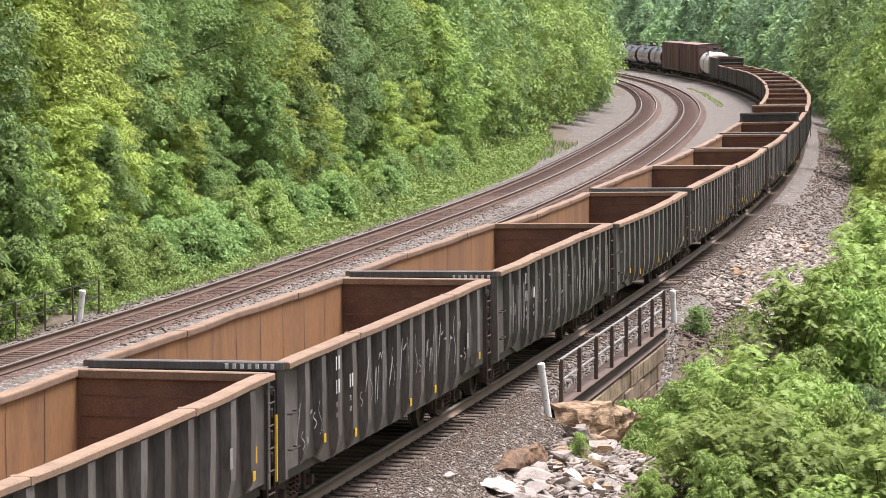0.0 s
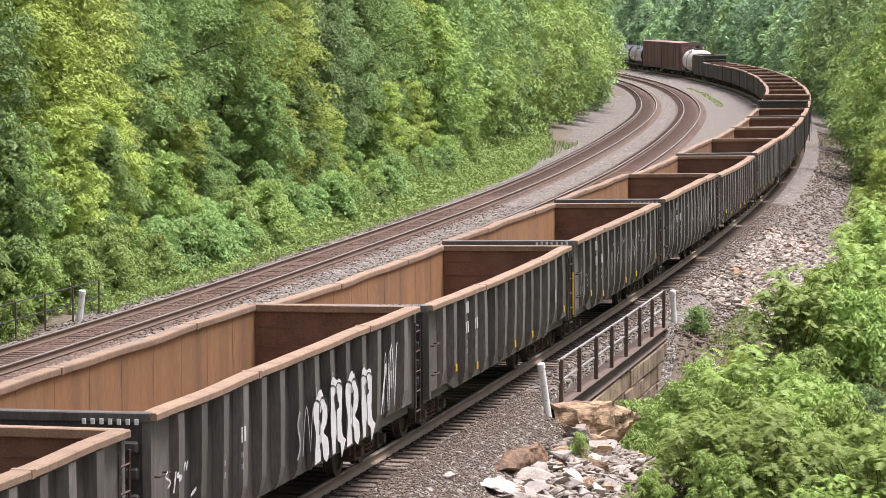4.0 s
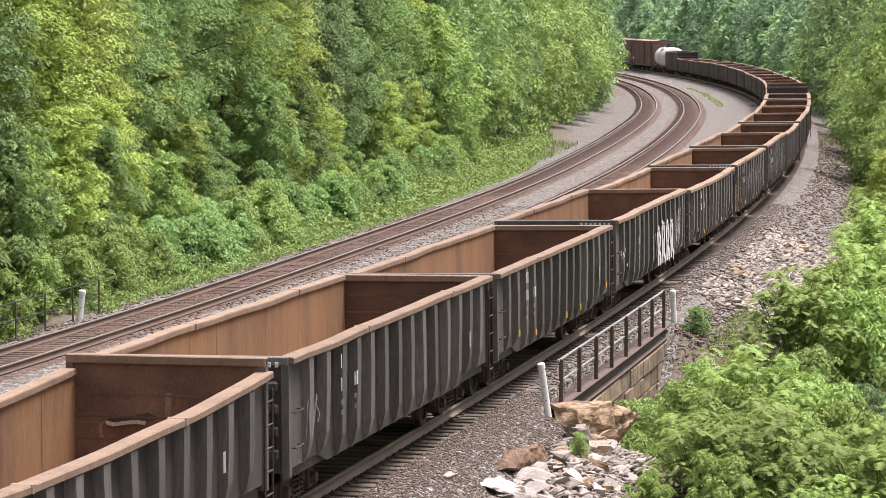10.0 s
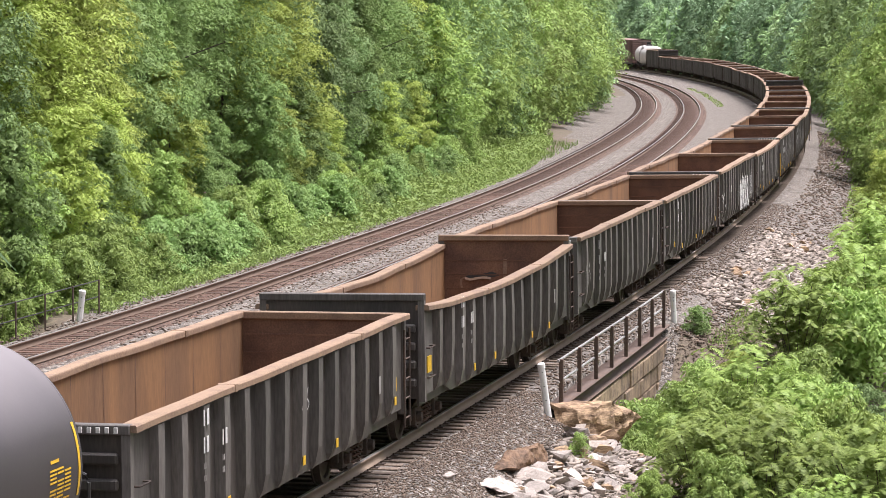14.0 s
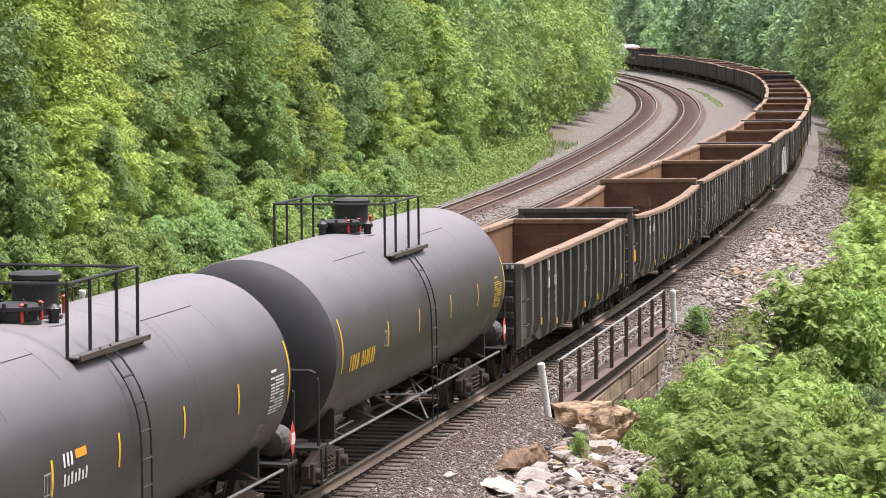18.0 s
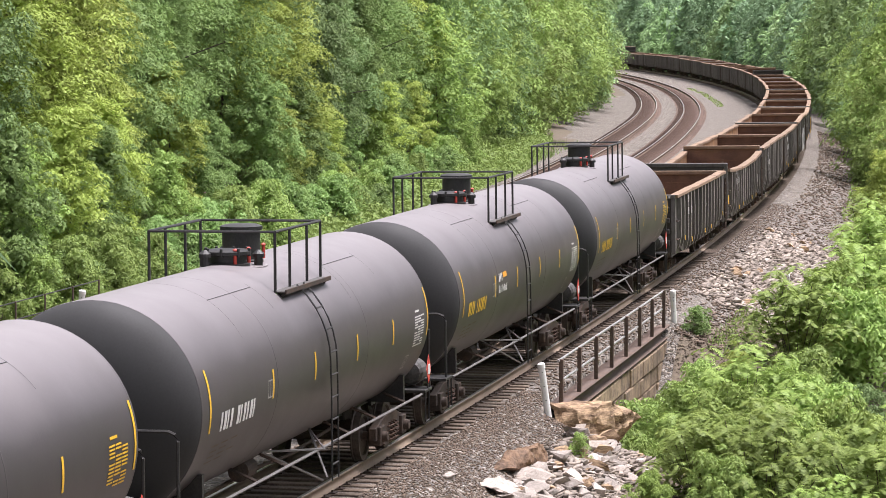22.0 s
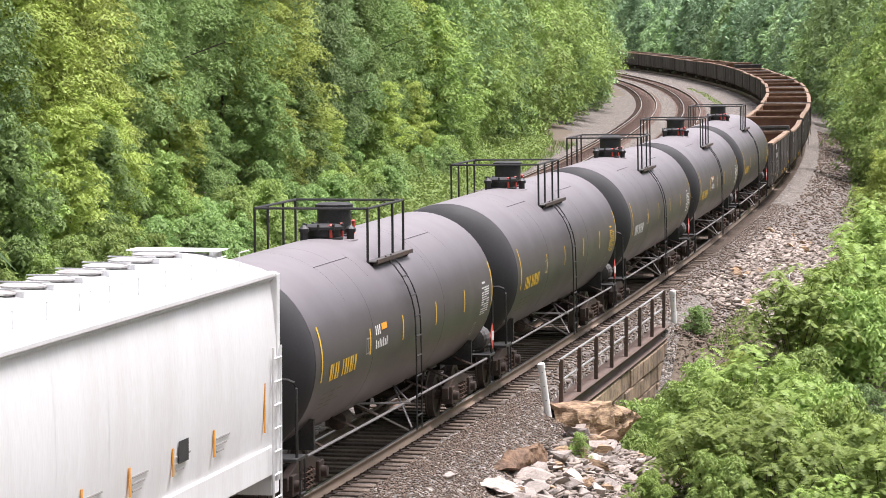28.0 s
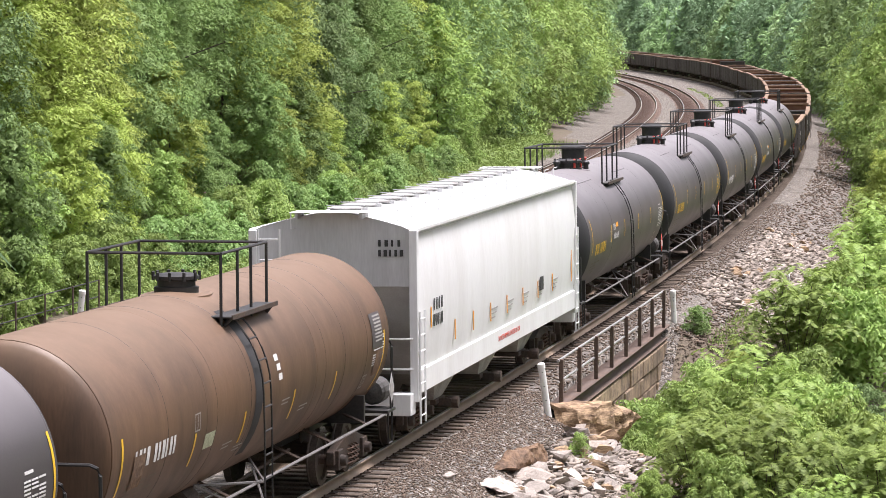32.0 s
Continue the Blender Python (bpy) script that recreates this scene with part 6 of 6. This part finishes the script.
def forest():
    # front edge on the left bank: saplings before taller trees
    s = 28.0
    i = 0
    while s < 118:
        if not 71.5 < s < 76.0:
            plant(SMALL[(0, 2, 1, 0, 1, 2, 0)[i % 7]], s, (-17.2 if s < 55 else -18.6) - rng.uniform(0, 1.3), rng.uniform(0.65, 1.1), rng.uniform(0, 360), "leafy young tree at the forest edge", "tree", "young trees of the left bank")
        s += rng.uniform(1.9, 3.1) + s * 0.006
        i += 1
    for s, u, k, size in ((29, -20.6, 1, 1.0), (33.5, -21, 3, 1.0), (38, -20.6, 1, 0.95), (43, -21, 3, 1.05), (47.5, -20.6, 0, 1.15), (51.5, -21.6, 0, 1.2), (54.5, -20.4, 0, 0.9), (58.5, -20.9, 1, 1.15), (63.5, -21.6, 1, 1.15), (68, -21.4, 2, 1.1), (72, -23.2, 2, 1.2),
                          (75.5, -24.4, 3, 1.1), (78.5, -21.2, 2, 1.05), (83, -22.0, 0, 1.0), (87.5, -21, 0, 1.05), (92, -22, 3, 1.1), (96.5, -20.8, 3, 1.1), (101.5, -21.3, 3, 1.1), (107, -20.8, 1, 1.0), (112, -21.4, 2, 1.1), (117, -20.7, 1, 1.0), (122, -21.2, 0, 1.1), (127, -20.6, 3, 1.1)):
        plant(NEAR[k], s, u, size, rng.uniform(0, 360), TREE_LABEL, "tree", "trees of the left bank")
    for row, (du, n0, n1, step) in enumerate(((-25.0, 36, 135, 5.0), (-30, 60, 150, 9.0))):
        s = n0
        while s < n1:
            plant(MID[rng.randrange(2)], s, du - rng.uniform(0, 2), rng.uniform(0.95, 1.3), rng.uniform(0, 360), TREE_LABEL, "tree", "trees of the left bank")
            s += step * rng.uniform(0.8, 1.2)
    s = 122.0
    while s < 260:
        plant(FINE[rng.choice((0, 1, 0))], s, -18.4 - rng.uniform(0, 3.0) + (0.8 if s > 200 else 0), rng.uniform(0.75, 1.2), rng.uniform(0, 360), TREE_LABEL, "tree", "trees of the left bank")
        s += rng.uniform(3.6, 5.4)
    for du, n0, n1, step in ((-24, 130, 300, 6), (-31, 150, 330, 7), (-18.0, 258, 520, 6.0), (-25, 290, 540, 9)):
        s = n0
        while s < n1:
            WOODS.append((FAR[rng.randrange(3)], s, du - rng.uniform(0, 3), rng.uniform(0.85, 1.1), rng.uniform(0, 360)))
            s += step * rng.uniform(0.8, 1.2)
    # right of the line, beyond the talus
    for s, u, size, k in ((84, 6.4, 0.85, 2), (88, 7.4, 1.0, 2), (93, 6.6, 0.9, 1), (99, 7.2, 1.1, 2)):
        plant(SMALL[k], s, u, size, rng.uniform(0, 360), "bright green young tree above the talus", "tree", "young trees of the right bank")
    s = 100.0
    while s < 200:
        plant(FINE[rng.choice((0, 0, 1))], s, 7.4 + rng.uniform(0, 2) - (1.0 if s > 120 else 0), rng.uniform(0.75, 1.0), rng.uniform(0, 360), TREE_LABEL, "tree", "trees of the right bank")
        s += rng.uniform(4.0, 6.0)
    for du, n0, n1, step in ((12, 110, 260, 7), (6.5, 200, 640, 6.5), (12, 220, 660, 7.5), (18, 230, 690, 11), (26, 240, 720, 14), (36, 260, 740, 16)):
        s = n0
        while s < n1:
            WOODS.append((FAR[rng.choice((0, 1, 1, 2))], s, du + rng.uniform(0, 3), rng.uniform(0.85, 1.15), rng.uniform(0, 360)))
            s += step * rng.uniform(0.8, 1.2)
    # unseen trees added beside and behind the eye, to block low side light
    for du, n0, n1, step in ((-20, -56, 26, 6), (-27, -56, 30, 8), (24, -56, 64, 6), (31, -56, 70, 8)):
        s = n0
        while s < n1:
            WOODS.append((FAR[rng.randrange(3)], s, du + rng.uniform(-1.5, 1.5), rng.uniform(1.0, 1.25), rng.uniform(0, 360)))
            s += step * rng.uniform(0.8, 1.2)
    for s, u, size in ((214, 7.6, 0.9), (224, 8.6, 1.1), (236, 7.4, 1.0), (249, 9.0, 1.15)):
        plant(CONIFER, s, u, size, rng.uniform(0, 360), "dark tiered conifer among the broadleaf trees", "tree", "conifers of the right bank")
    # shrubs along the left edge
    s = 34.0
    while s < 130:
        plant(SHRUB[rng.randrange(2)], s, (-15.3 if s < 90 else -16.6) - rng.uniform(0, 1.2), rng.uniform(0.6, 1.1), rng.uniform(0, 360), "low leafy shrub at the edge of the ballast", "shrub", "shrubs along the bank")
        s += rng.uniform(1.0, 1.9) + (1.2 if s > 80 else 0)
    plant(SHRUB[1], 35.6, 3.05, 0.42, 30, "small round green shrub beside the bridge end", "shrub", "")
    for s, u, size in ((20.0, 3.05, 0.5), (21.8, 3.1, 0.54), (23.8, 3.4, 0.52), (26.2, 3.5, 0.5), (28.6, 3.5, 0.46), (31.0, 3.7, 0.5), (22.4, 4.2, 0.6), (25.0, 4.4, 0.6)):
        plant(SHRUB[0], s, u, size * 1.3, rng.uniform(0, 360), "pale green weedy shrub at the foot of the wall", "shrub", "weedy shrubs below the bridge")
    for s, u, size in ((30.5, 4.6, 0.3), (28.2, 4.9, 0.34), (26.0, 5.0, 0.32)):
        plant(SMALL[2], s, u, size, rng.uniform(0, 360), "yellow-tipped young shrub on the ravine edge", "shrub", "yellow shrubs of the ravine")
    plant(SHRUB[0], 11.6, 3.45, 0.22, 80, "small green weed among the rocks", "weed", "")
    # bushes in the ravine on the right
    for i, (s, u, size) in enumerate(BUSHES):
        if 15 < s < 35:
            u, size = u + (0.35 if s < 25 else 0.75), size * (0.74 if s < 25 else 0.8)
        proto = (BUSH[0], FROND[0], BUSH[1], BUSH[0], FROND[2], BUSH[1], FROND[1])[i % 7]
        # dark leaves stand in for the shade deep in the hollow
        if 23 < s < 33 and u > 6.9:
            proto = SHADY
        plant(proto, s, u, size, rng.uniform(0, 360), "leafy bush in the ravine hollow, darkened for its shade" if proto is SHADY else "fresh green leafy bush on the ravine bank" if proto in BUSH else "fresh green feathery bush on the ravine bank", "bush", "bushes on the ravine bank")


forest()


def far_woods():
    """The woods far off and the unseen trees added round the eye: every twelfth tree stands by itself, the rest is one
    mass for each kind.
    """
    mass = {}
    for i, (proto, s, u, size, turn) in enumerate(WOODS):
        if i % 12 == 0:
            plant(proto, s, u, size, turn, "tall broadleaf tree of the far and added woods", "tree", "trees of the distant woods")
            continue
        if s < 70 and abs(u) > 17:
            pass
        elif s < 300 and 0 < u < 22:
            proto = NEARER[i % 2]
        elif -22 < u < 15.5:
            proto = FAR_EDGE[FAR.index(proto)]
        v, f = CROWN[proto]
        if u < -22 or u > 24:
            v = v[: 3 * (len(v) // 6)]
        c, q = math.cos(radians(turn)) * size, math.sin(radians(turn)) * size
        w = np.stack([v[:, 0] * c - v[:, 1] * q, v[:, 0] * q + v[:, 1] * c, v[:, 2] * size], 1) + place(s, u, float(height(s, u)))
        mass.setdefault(proto, []).append(w)
    for i, proto in enumerate(NEARER + FAR_EDGE):
        plant(proto, 215 + 12 * i, 9.0, 1.0, 40, "tall broadleaf tree of the far and added woods", "tree", "trees of the distant woods")
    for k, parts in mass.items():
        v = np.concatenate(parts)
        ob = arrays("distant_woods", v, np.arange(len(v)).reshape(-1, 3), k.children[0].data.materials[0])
        tagged(ob, "dense green woods, far off and added out of view", "woods", kind="stuff")


far_woods()


def verge_grass():
    rg = np.random.RandomState(5)
    sets = ((3000, 36, 60, -17.6, -14.0, 0.3), (8000, 60, 165, -18.8, -14.2, 0.34), (500, 34, 46, 3.4, 4.6, 0.22), (1200, 16, 22, 2.5, 4.2, 0.3), (900, 150, 190, 3.8, 6.0, 0.5), (350, 262, 345, -5.4, -4.6, 0.2))
    V = []
    for n, s0, s1, u0, u1, h in sets:
        s, u = rg.uniform(s0, s1, n), rg.uniform(u0, u1, n)
        keep = (np.sin(s * 0.9) + np.sin(u * 3 + s * 0.4)) * 0.5 + rg.uniform(-0.6, 1.0, n) > -0.2
        s, u = s[keep], u[keep]
        n = len(s)
        p = place(s, u, height(s, u) - 0.03)
        a = rg.uniform(0, 6.28, n)
        w = 0.018 + 0.02 * h
        side = np.stack([np.cos(a), np.sin(a), 0 * a], 1) * w
        hh = h * rg.uniform(0.4, 1.3, n)
        lean = np.stack([rg.normal(0, 0.35, n) * hh, rg.normal(0, 0.35, n) * hh, hh], 1)
        V.append(np.stack([p - side, p + side, p + lean * 0.6 + side * 0.8, p + lean], 1).reshape(-1, 3))
    v = np.concatenate(V)
    W = []
    for n, s0, s1, u0, u1, h, sz in ((16000, 36, 62, -17.8, -14.1, 0.5, 0.11), (46000, 60, 166, -19.6, -14.3, 0.75, 0.17), (5000, 160, 184, -18.6, -15.2, 0.7, 0.17), (7000, 44, 150, -14.7, -13.9, 0.3, 0.1), (900, 34, 46, 3.5, 4.8, 0.3, 0.07), (2200, 16, 24, 2.45, 3.6, 0.6, 0.07), (5000, 95, 200, 4.3, 6.5, 0.6, 0.15), (420, 262, 345, -5.4, -4.6, 0.18, 0.16)):
        s, u = rg.uniform(s0, s1, n), rg.uniform(u0, u1, n)
        u = u - np.where(u < -8, np.clip((s - 125) / 55, 0, 1) * 2.4, 0)
        tuft = 0.5 + 0.5 * np.sin(s * 1.7 + 3 * np.sin(u * 1.3)) * np.sin(u * 2.1 + s * 0.6)
        c = place(s, u, height(s, u) + h * rg.uniform(0, 1, n) * (0.3 + 0.7 * tuft))
        W.append(leaf_tris(rg, c, np.tile(np.array((0.15, -0.15, 0.9)), (n, 1)), rg.normal(0, 1, (n, 3)), sz, wild=0.8))
    w = np.concatenate(W)
    tagged(arrays("verge_weeds", w, np.arange(len(w)).reshape(-1, 3), M["weed"]), "low leafy weeds between the ballast and the trees", "weeds", kind="stuff")
    tagged(arrays("verge_grass", v, np.arange(len(v)).reshape(-1, 4), M["grass"]), "tall green grass and weeds along the bank", "grass", kind="stuff")


verge_grass()


# ---- rocks ----
def rock_mesh(seed, flat, material, n=11):
    rg = np.random.RandomState(seed)
    bm = bmesh.new()
    p = rg.normal(0, 1, (n, 3))
    p /= np.linalg.norm(p, axis=1)[:, None]
    p *= np.array((0.5, 0.38, 0.38 * flat)) * rg.uniform(0.85, 1.1, (n, 1))
    for q in p:
        bm.verts.new(q)
    res = bmesh.ops.convex_hull(bm, input=bm.verts[:])
    loose = [v for v in bm.verts if not v.link_faces]
    bmesh.ops.delete(bm, geom=loose, context="VERTS")
    me = bpy.data.meshes.new("rock")
    bm.to_mesh(me)
    bm.free()
    me.materials.append(material)
    return me


ROCKS = [rock_mesh(k, (0.42, 0.6, 0.3, 0.75)[k % 4], M["tan_rock"] if k % 6 == 5 else M["rock"]) for k in range(12)]


def drop_rock(me, s, u, size, rg, label, group, sink=0.3, tilt=25):
    z = float(height(s, u))
    p = place(s, u, z + size * 0.2 * (1 - sink))
    ob = new("rock", me)
    ob.matrix_basis = pose(p[0], p[1], p[2], rg.uniform(-tilt, tilt), rg.uniform(-tilt, tilt), rg.uniform(0, 360)) @ Matrix.Diagonal((size, size, size, 1))
    return tagged(ob, label, "rock", group)


def rocks():
    rg = random.Random(9)
    for i in range(195):
        s = rg.uniform(4.3, 18.5)
        u = 2.95 + (s - 4.5) * 0.03 + abs(rg.gauss(0.5, 0.62))
        drop_rock(ROCKS[rg.randrange(12)], s, u, rg.uniform(0.2, 0.52) * (1.55 if rg.random() < 0.2 else 1), rg, "broken pale grey rock on the bank", "rocks of the near heap")
    for i in range(98):
        s = rg.uniform(45, 76)
        u = rg.uniform(2.0, 5.2) if s > 55 else rg.uniform(2.1, 4.0)
        drop_rock(ROCKS[rg.randrange(12)], s, u, rg.uniform(0.22, 0.62), rg, "broken grey and tan stone slab", "stones of the talus slope", tilt=18)
    # smaller rubble and loose ballast, one mass each
    for name, n, s0, s1, u0, u1, a, b, label, mt in (("rubble", 5200, 44, 76, 2.1, 5.6, 0.06, 0.24, "small broken stones of the talus slope", M["rubble"]), ("rubble", 1500, 4, 19, 2.95, 4.6, 0.07, 0.22, "small broken stones of the heap", M["rubble"]), ("rubble", 1400, 32.0, 36, 2.45, 4.6, 0.03, 0.07, "brown stones on the earth bank", M["stone"]), ("rubble", 900, 34.5, 46, 2.5, 5.2, 0.06, 0.2, "brown stones on the earth bank", M["stone"]), ("rubble", 5000, 76, 190, 2.2, 5.6, 0.07, 0.2, "brown broken stones along the far curve", M["stone"]),
                                            ("loose_ballast", 13000, -4, 17, 1.32, 3.4, 0.035, 0.07, "loose crushed stones of the track bed", M["stone"]), ("loose_ballast", 4000, 26, 90, -14.6, -9.6, 0.06, 0.12, "loose crushed stones of the track bed", M["stone"]), ("loose_ballast", 3000, 17, 90, 1.32, 2.2, 0.06, 0.11, "loose crushed stones of the track bed", M["stone"])):
        rn = np.random.RandomState(n)
        s, u = rn.uniform(s0, s1, n), rn.uniform(u0, u1, n)
        r = rn.uniform(a, b, n)
        for q in TRACKS.values():
            keep = np.abs(np.abs(u - q) - 0.75) > 0.16
            s, u, r = s[keep], u[keep], r[keep]
        n = len(s)
        c = place(s, u, height(s, u) + r * 0.12)
        slab_like = mt is M["rubble"]
        th = rn.uniform(0, 6.28, n)
        cc, ss = np.cos(th)[:, None], np.sin(th)[:, None]
        if slab_like:
            o = np.array([(x, y, z) for z in (-0.32, 0.32) for x, y in ((-1, -0.6), (1, -0.75), (0.85, 0.65), (-0.8, 0.7))])
            f = np.array([(0, 2, 1), (0, 3, 2), (4, 5, 6), (4, 6, 7), (0, 1, 5), (0, 5, 4), (1, 2, 6), (1, 6, 5), (2, 3, 7), (2, 7, 6), (3, 0, 4), (3, 4, 7)])
        else:
            o = np.array([(1, 0, 0), (0, 1, 0), (-1, 0, 0), (0, -1, 0), (0, 0, 0.8), (0, 0, -0.8)])
            f = np.array([(0, 1, 4), (1, 2, 4), (2, 3, 4), (3, 0, 4), (1, 0, 5), (2, 1, 5), (3, 2, 5), (0, 3, 5)])
        k = len(o)
        v = o[None] * rn.uniform(0.6, 1.25, (n, k, 1)) * r[:, None, None] * 0.6
        tilt = rn.normal(0, 0.35, (n, 1)) if slab_like else 0.3
        v = np.stack([v[..., 0] * cc - v[..., 1] * ss + v[..., 2] * 0.3, v[..., 0] * ss + v[..., 1] * cc, (0.8 if slab_like else 0.55) * v[..., 2] + tilt * v[..., 0]], -1) + c[:, None, :]
        f = (f[None] + k * np.arange(n)[:, None, None]).reshape(-1, 3)
        tagged(arrays(name, v.reshape(-1, 3), f, mt), label, "stones", kind="stuff")


rocks()


def along(s, more=0.0):
    """The line's heading in degrees, and some more."""
    return math.degrees(float(line(s)[2])) + more


def boulder(s, u, z, dims, turn, tilt, label, seed, material, courses=4):
    """A weathered slab with bedding steps."""
    rg = np.random.RandomState(seed)
    bm = bmesh.new()
    L, W, Hh = dims
    p = rg.uniform(-0.5, 0.5, (26, 3)) ** 3 * 8
    p = np.sign(p) * np.abs(p) ** 0.33 * 0.5
    for q in p * np.array((L, W, Hh)):
        bm.verts.new((q[0], q[1], q[2] + Hh / 2))
    bmesh.ops.convex_hull(bm, input=bm.verts[:])
    bmesh.ops.delete(bm, geom=[v for v in bm.verts if not v.link_faces], context="VERTS")
    for _ in range(4):
        bmesh.ops.subdivide_edges(bm, edges=[e for e in bm.edges if e.calc_length() > 0.1], cuts=1, use_grid_fill=True)
    for v in bm.verts:
        n3 = noise.noise_vector(v.co * 2.2 + Vector((seed, 0, 0)))
        bed = math.sin(v.co.z * 40 / max(courses, 1) + 2 * noise.noise(v.co * 1.5))
        v.co += 0.07 * n3 + 0.05 * noise.noise_vector(v.co * 5) + 0.02 * noise.noise_vector(v.co * 13) + Vector((v.co.x, v.co.y, 0)).normalized() * 0.04 * bed
    ob = part("boulder", bm, material)
    p = place(s, u, z)
    ob.matrix_basis = pose(p[0], p[1], p[2], tilt[0], tilt[1], turn)
    return tagged(ob, label, "boulder")


boulder(16.7, 3.06, -1.3, (4.4, 1.05, 0.95), along(16.7, -11), (0, 3), "large tan sandstone block with layered faces", 2, M["tan_rock"], 3)
boulder(13.0, 3.1, -1.05, (0.7, 0.6, 0.55), along(13, 30), (12, 8), "pale grey angular block leaning on the heap", 3, M["rock"], 1)
boulder(8.3, 2.78, -0.9, (2.6, 0.42, 0.62), along(8.3, -8), (14, 3), "brown slab of rock half buried in the ballast", 4, M["brown_rock"], 2)
boulder(5.7, 2.98, -0.8, (1.5, 0.75, 0.2), along(6, -12), (24, 6), "pale grey flat slab leaning at the foot of the heap", 5, M["rock"], 1)
boulder(4.5, 2.2, -0.45, (0.3, 0.24, 0.2), 30, (8, 5), "single pale stone lying on the ballast", 6, M["rock"], 1)


def motions():
    """The train rolls along the curve; its wheels turn."""
    times = [2.0 * k for k in range(17)]
    spin = [(k / 15, -progress(k / 15) / 0.46) for k in range(481)]
    for car, s, half in TRAIN:
        walk(car, [(t, frame_at(s + progress(t), half)) for t in times])
        if -250 < s < 10:
            for part_ob in car.children:
                if part_ob.name.startswith("wheelset"):
                    at = part_ob.matrix_basis.translation.copy()
                    walk(part_ob, [(t, pose(at.x, at.y, at.z, 0, -math.degrees(a), 0)) for t, a in spin])


motions()
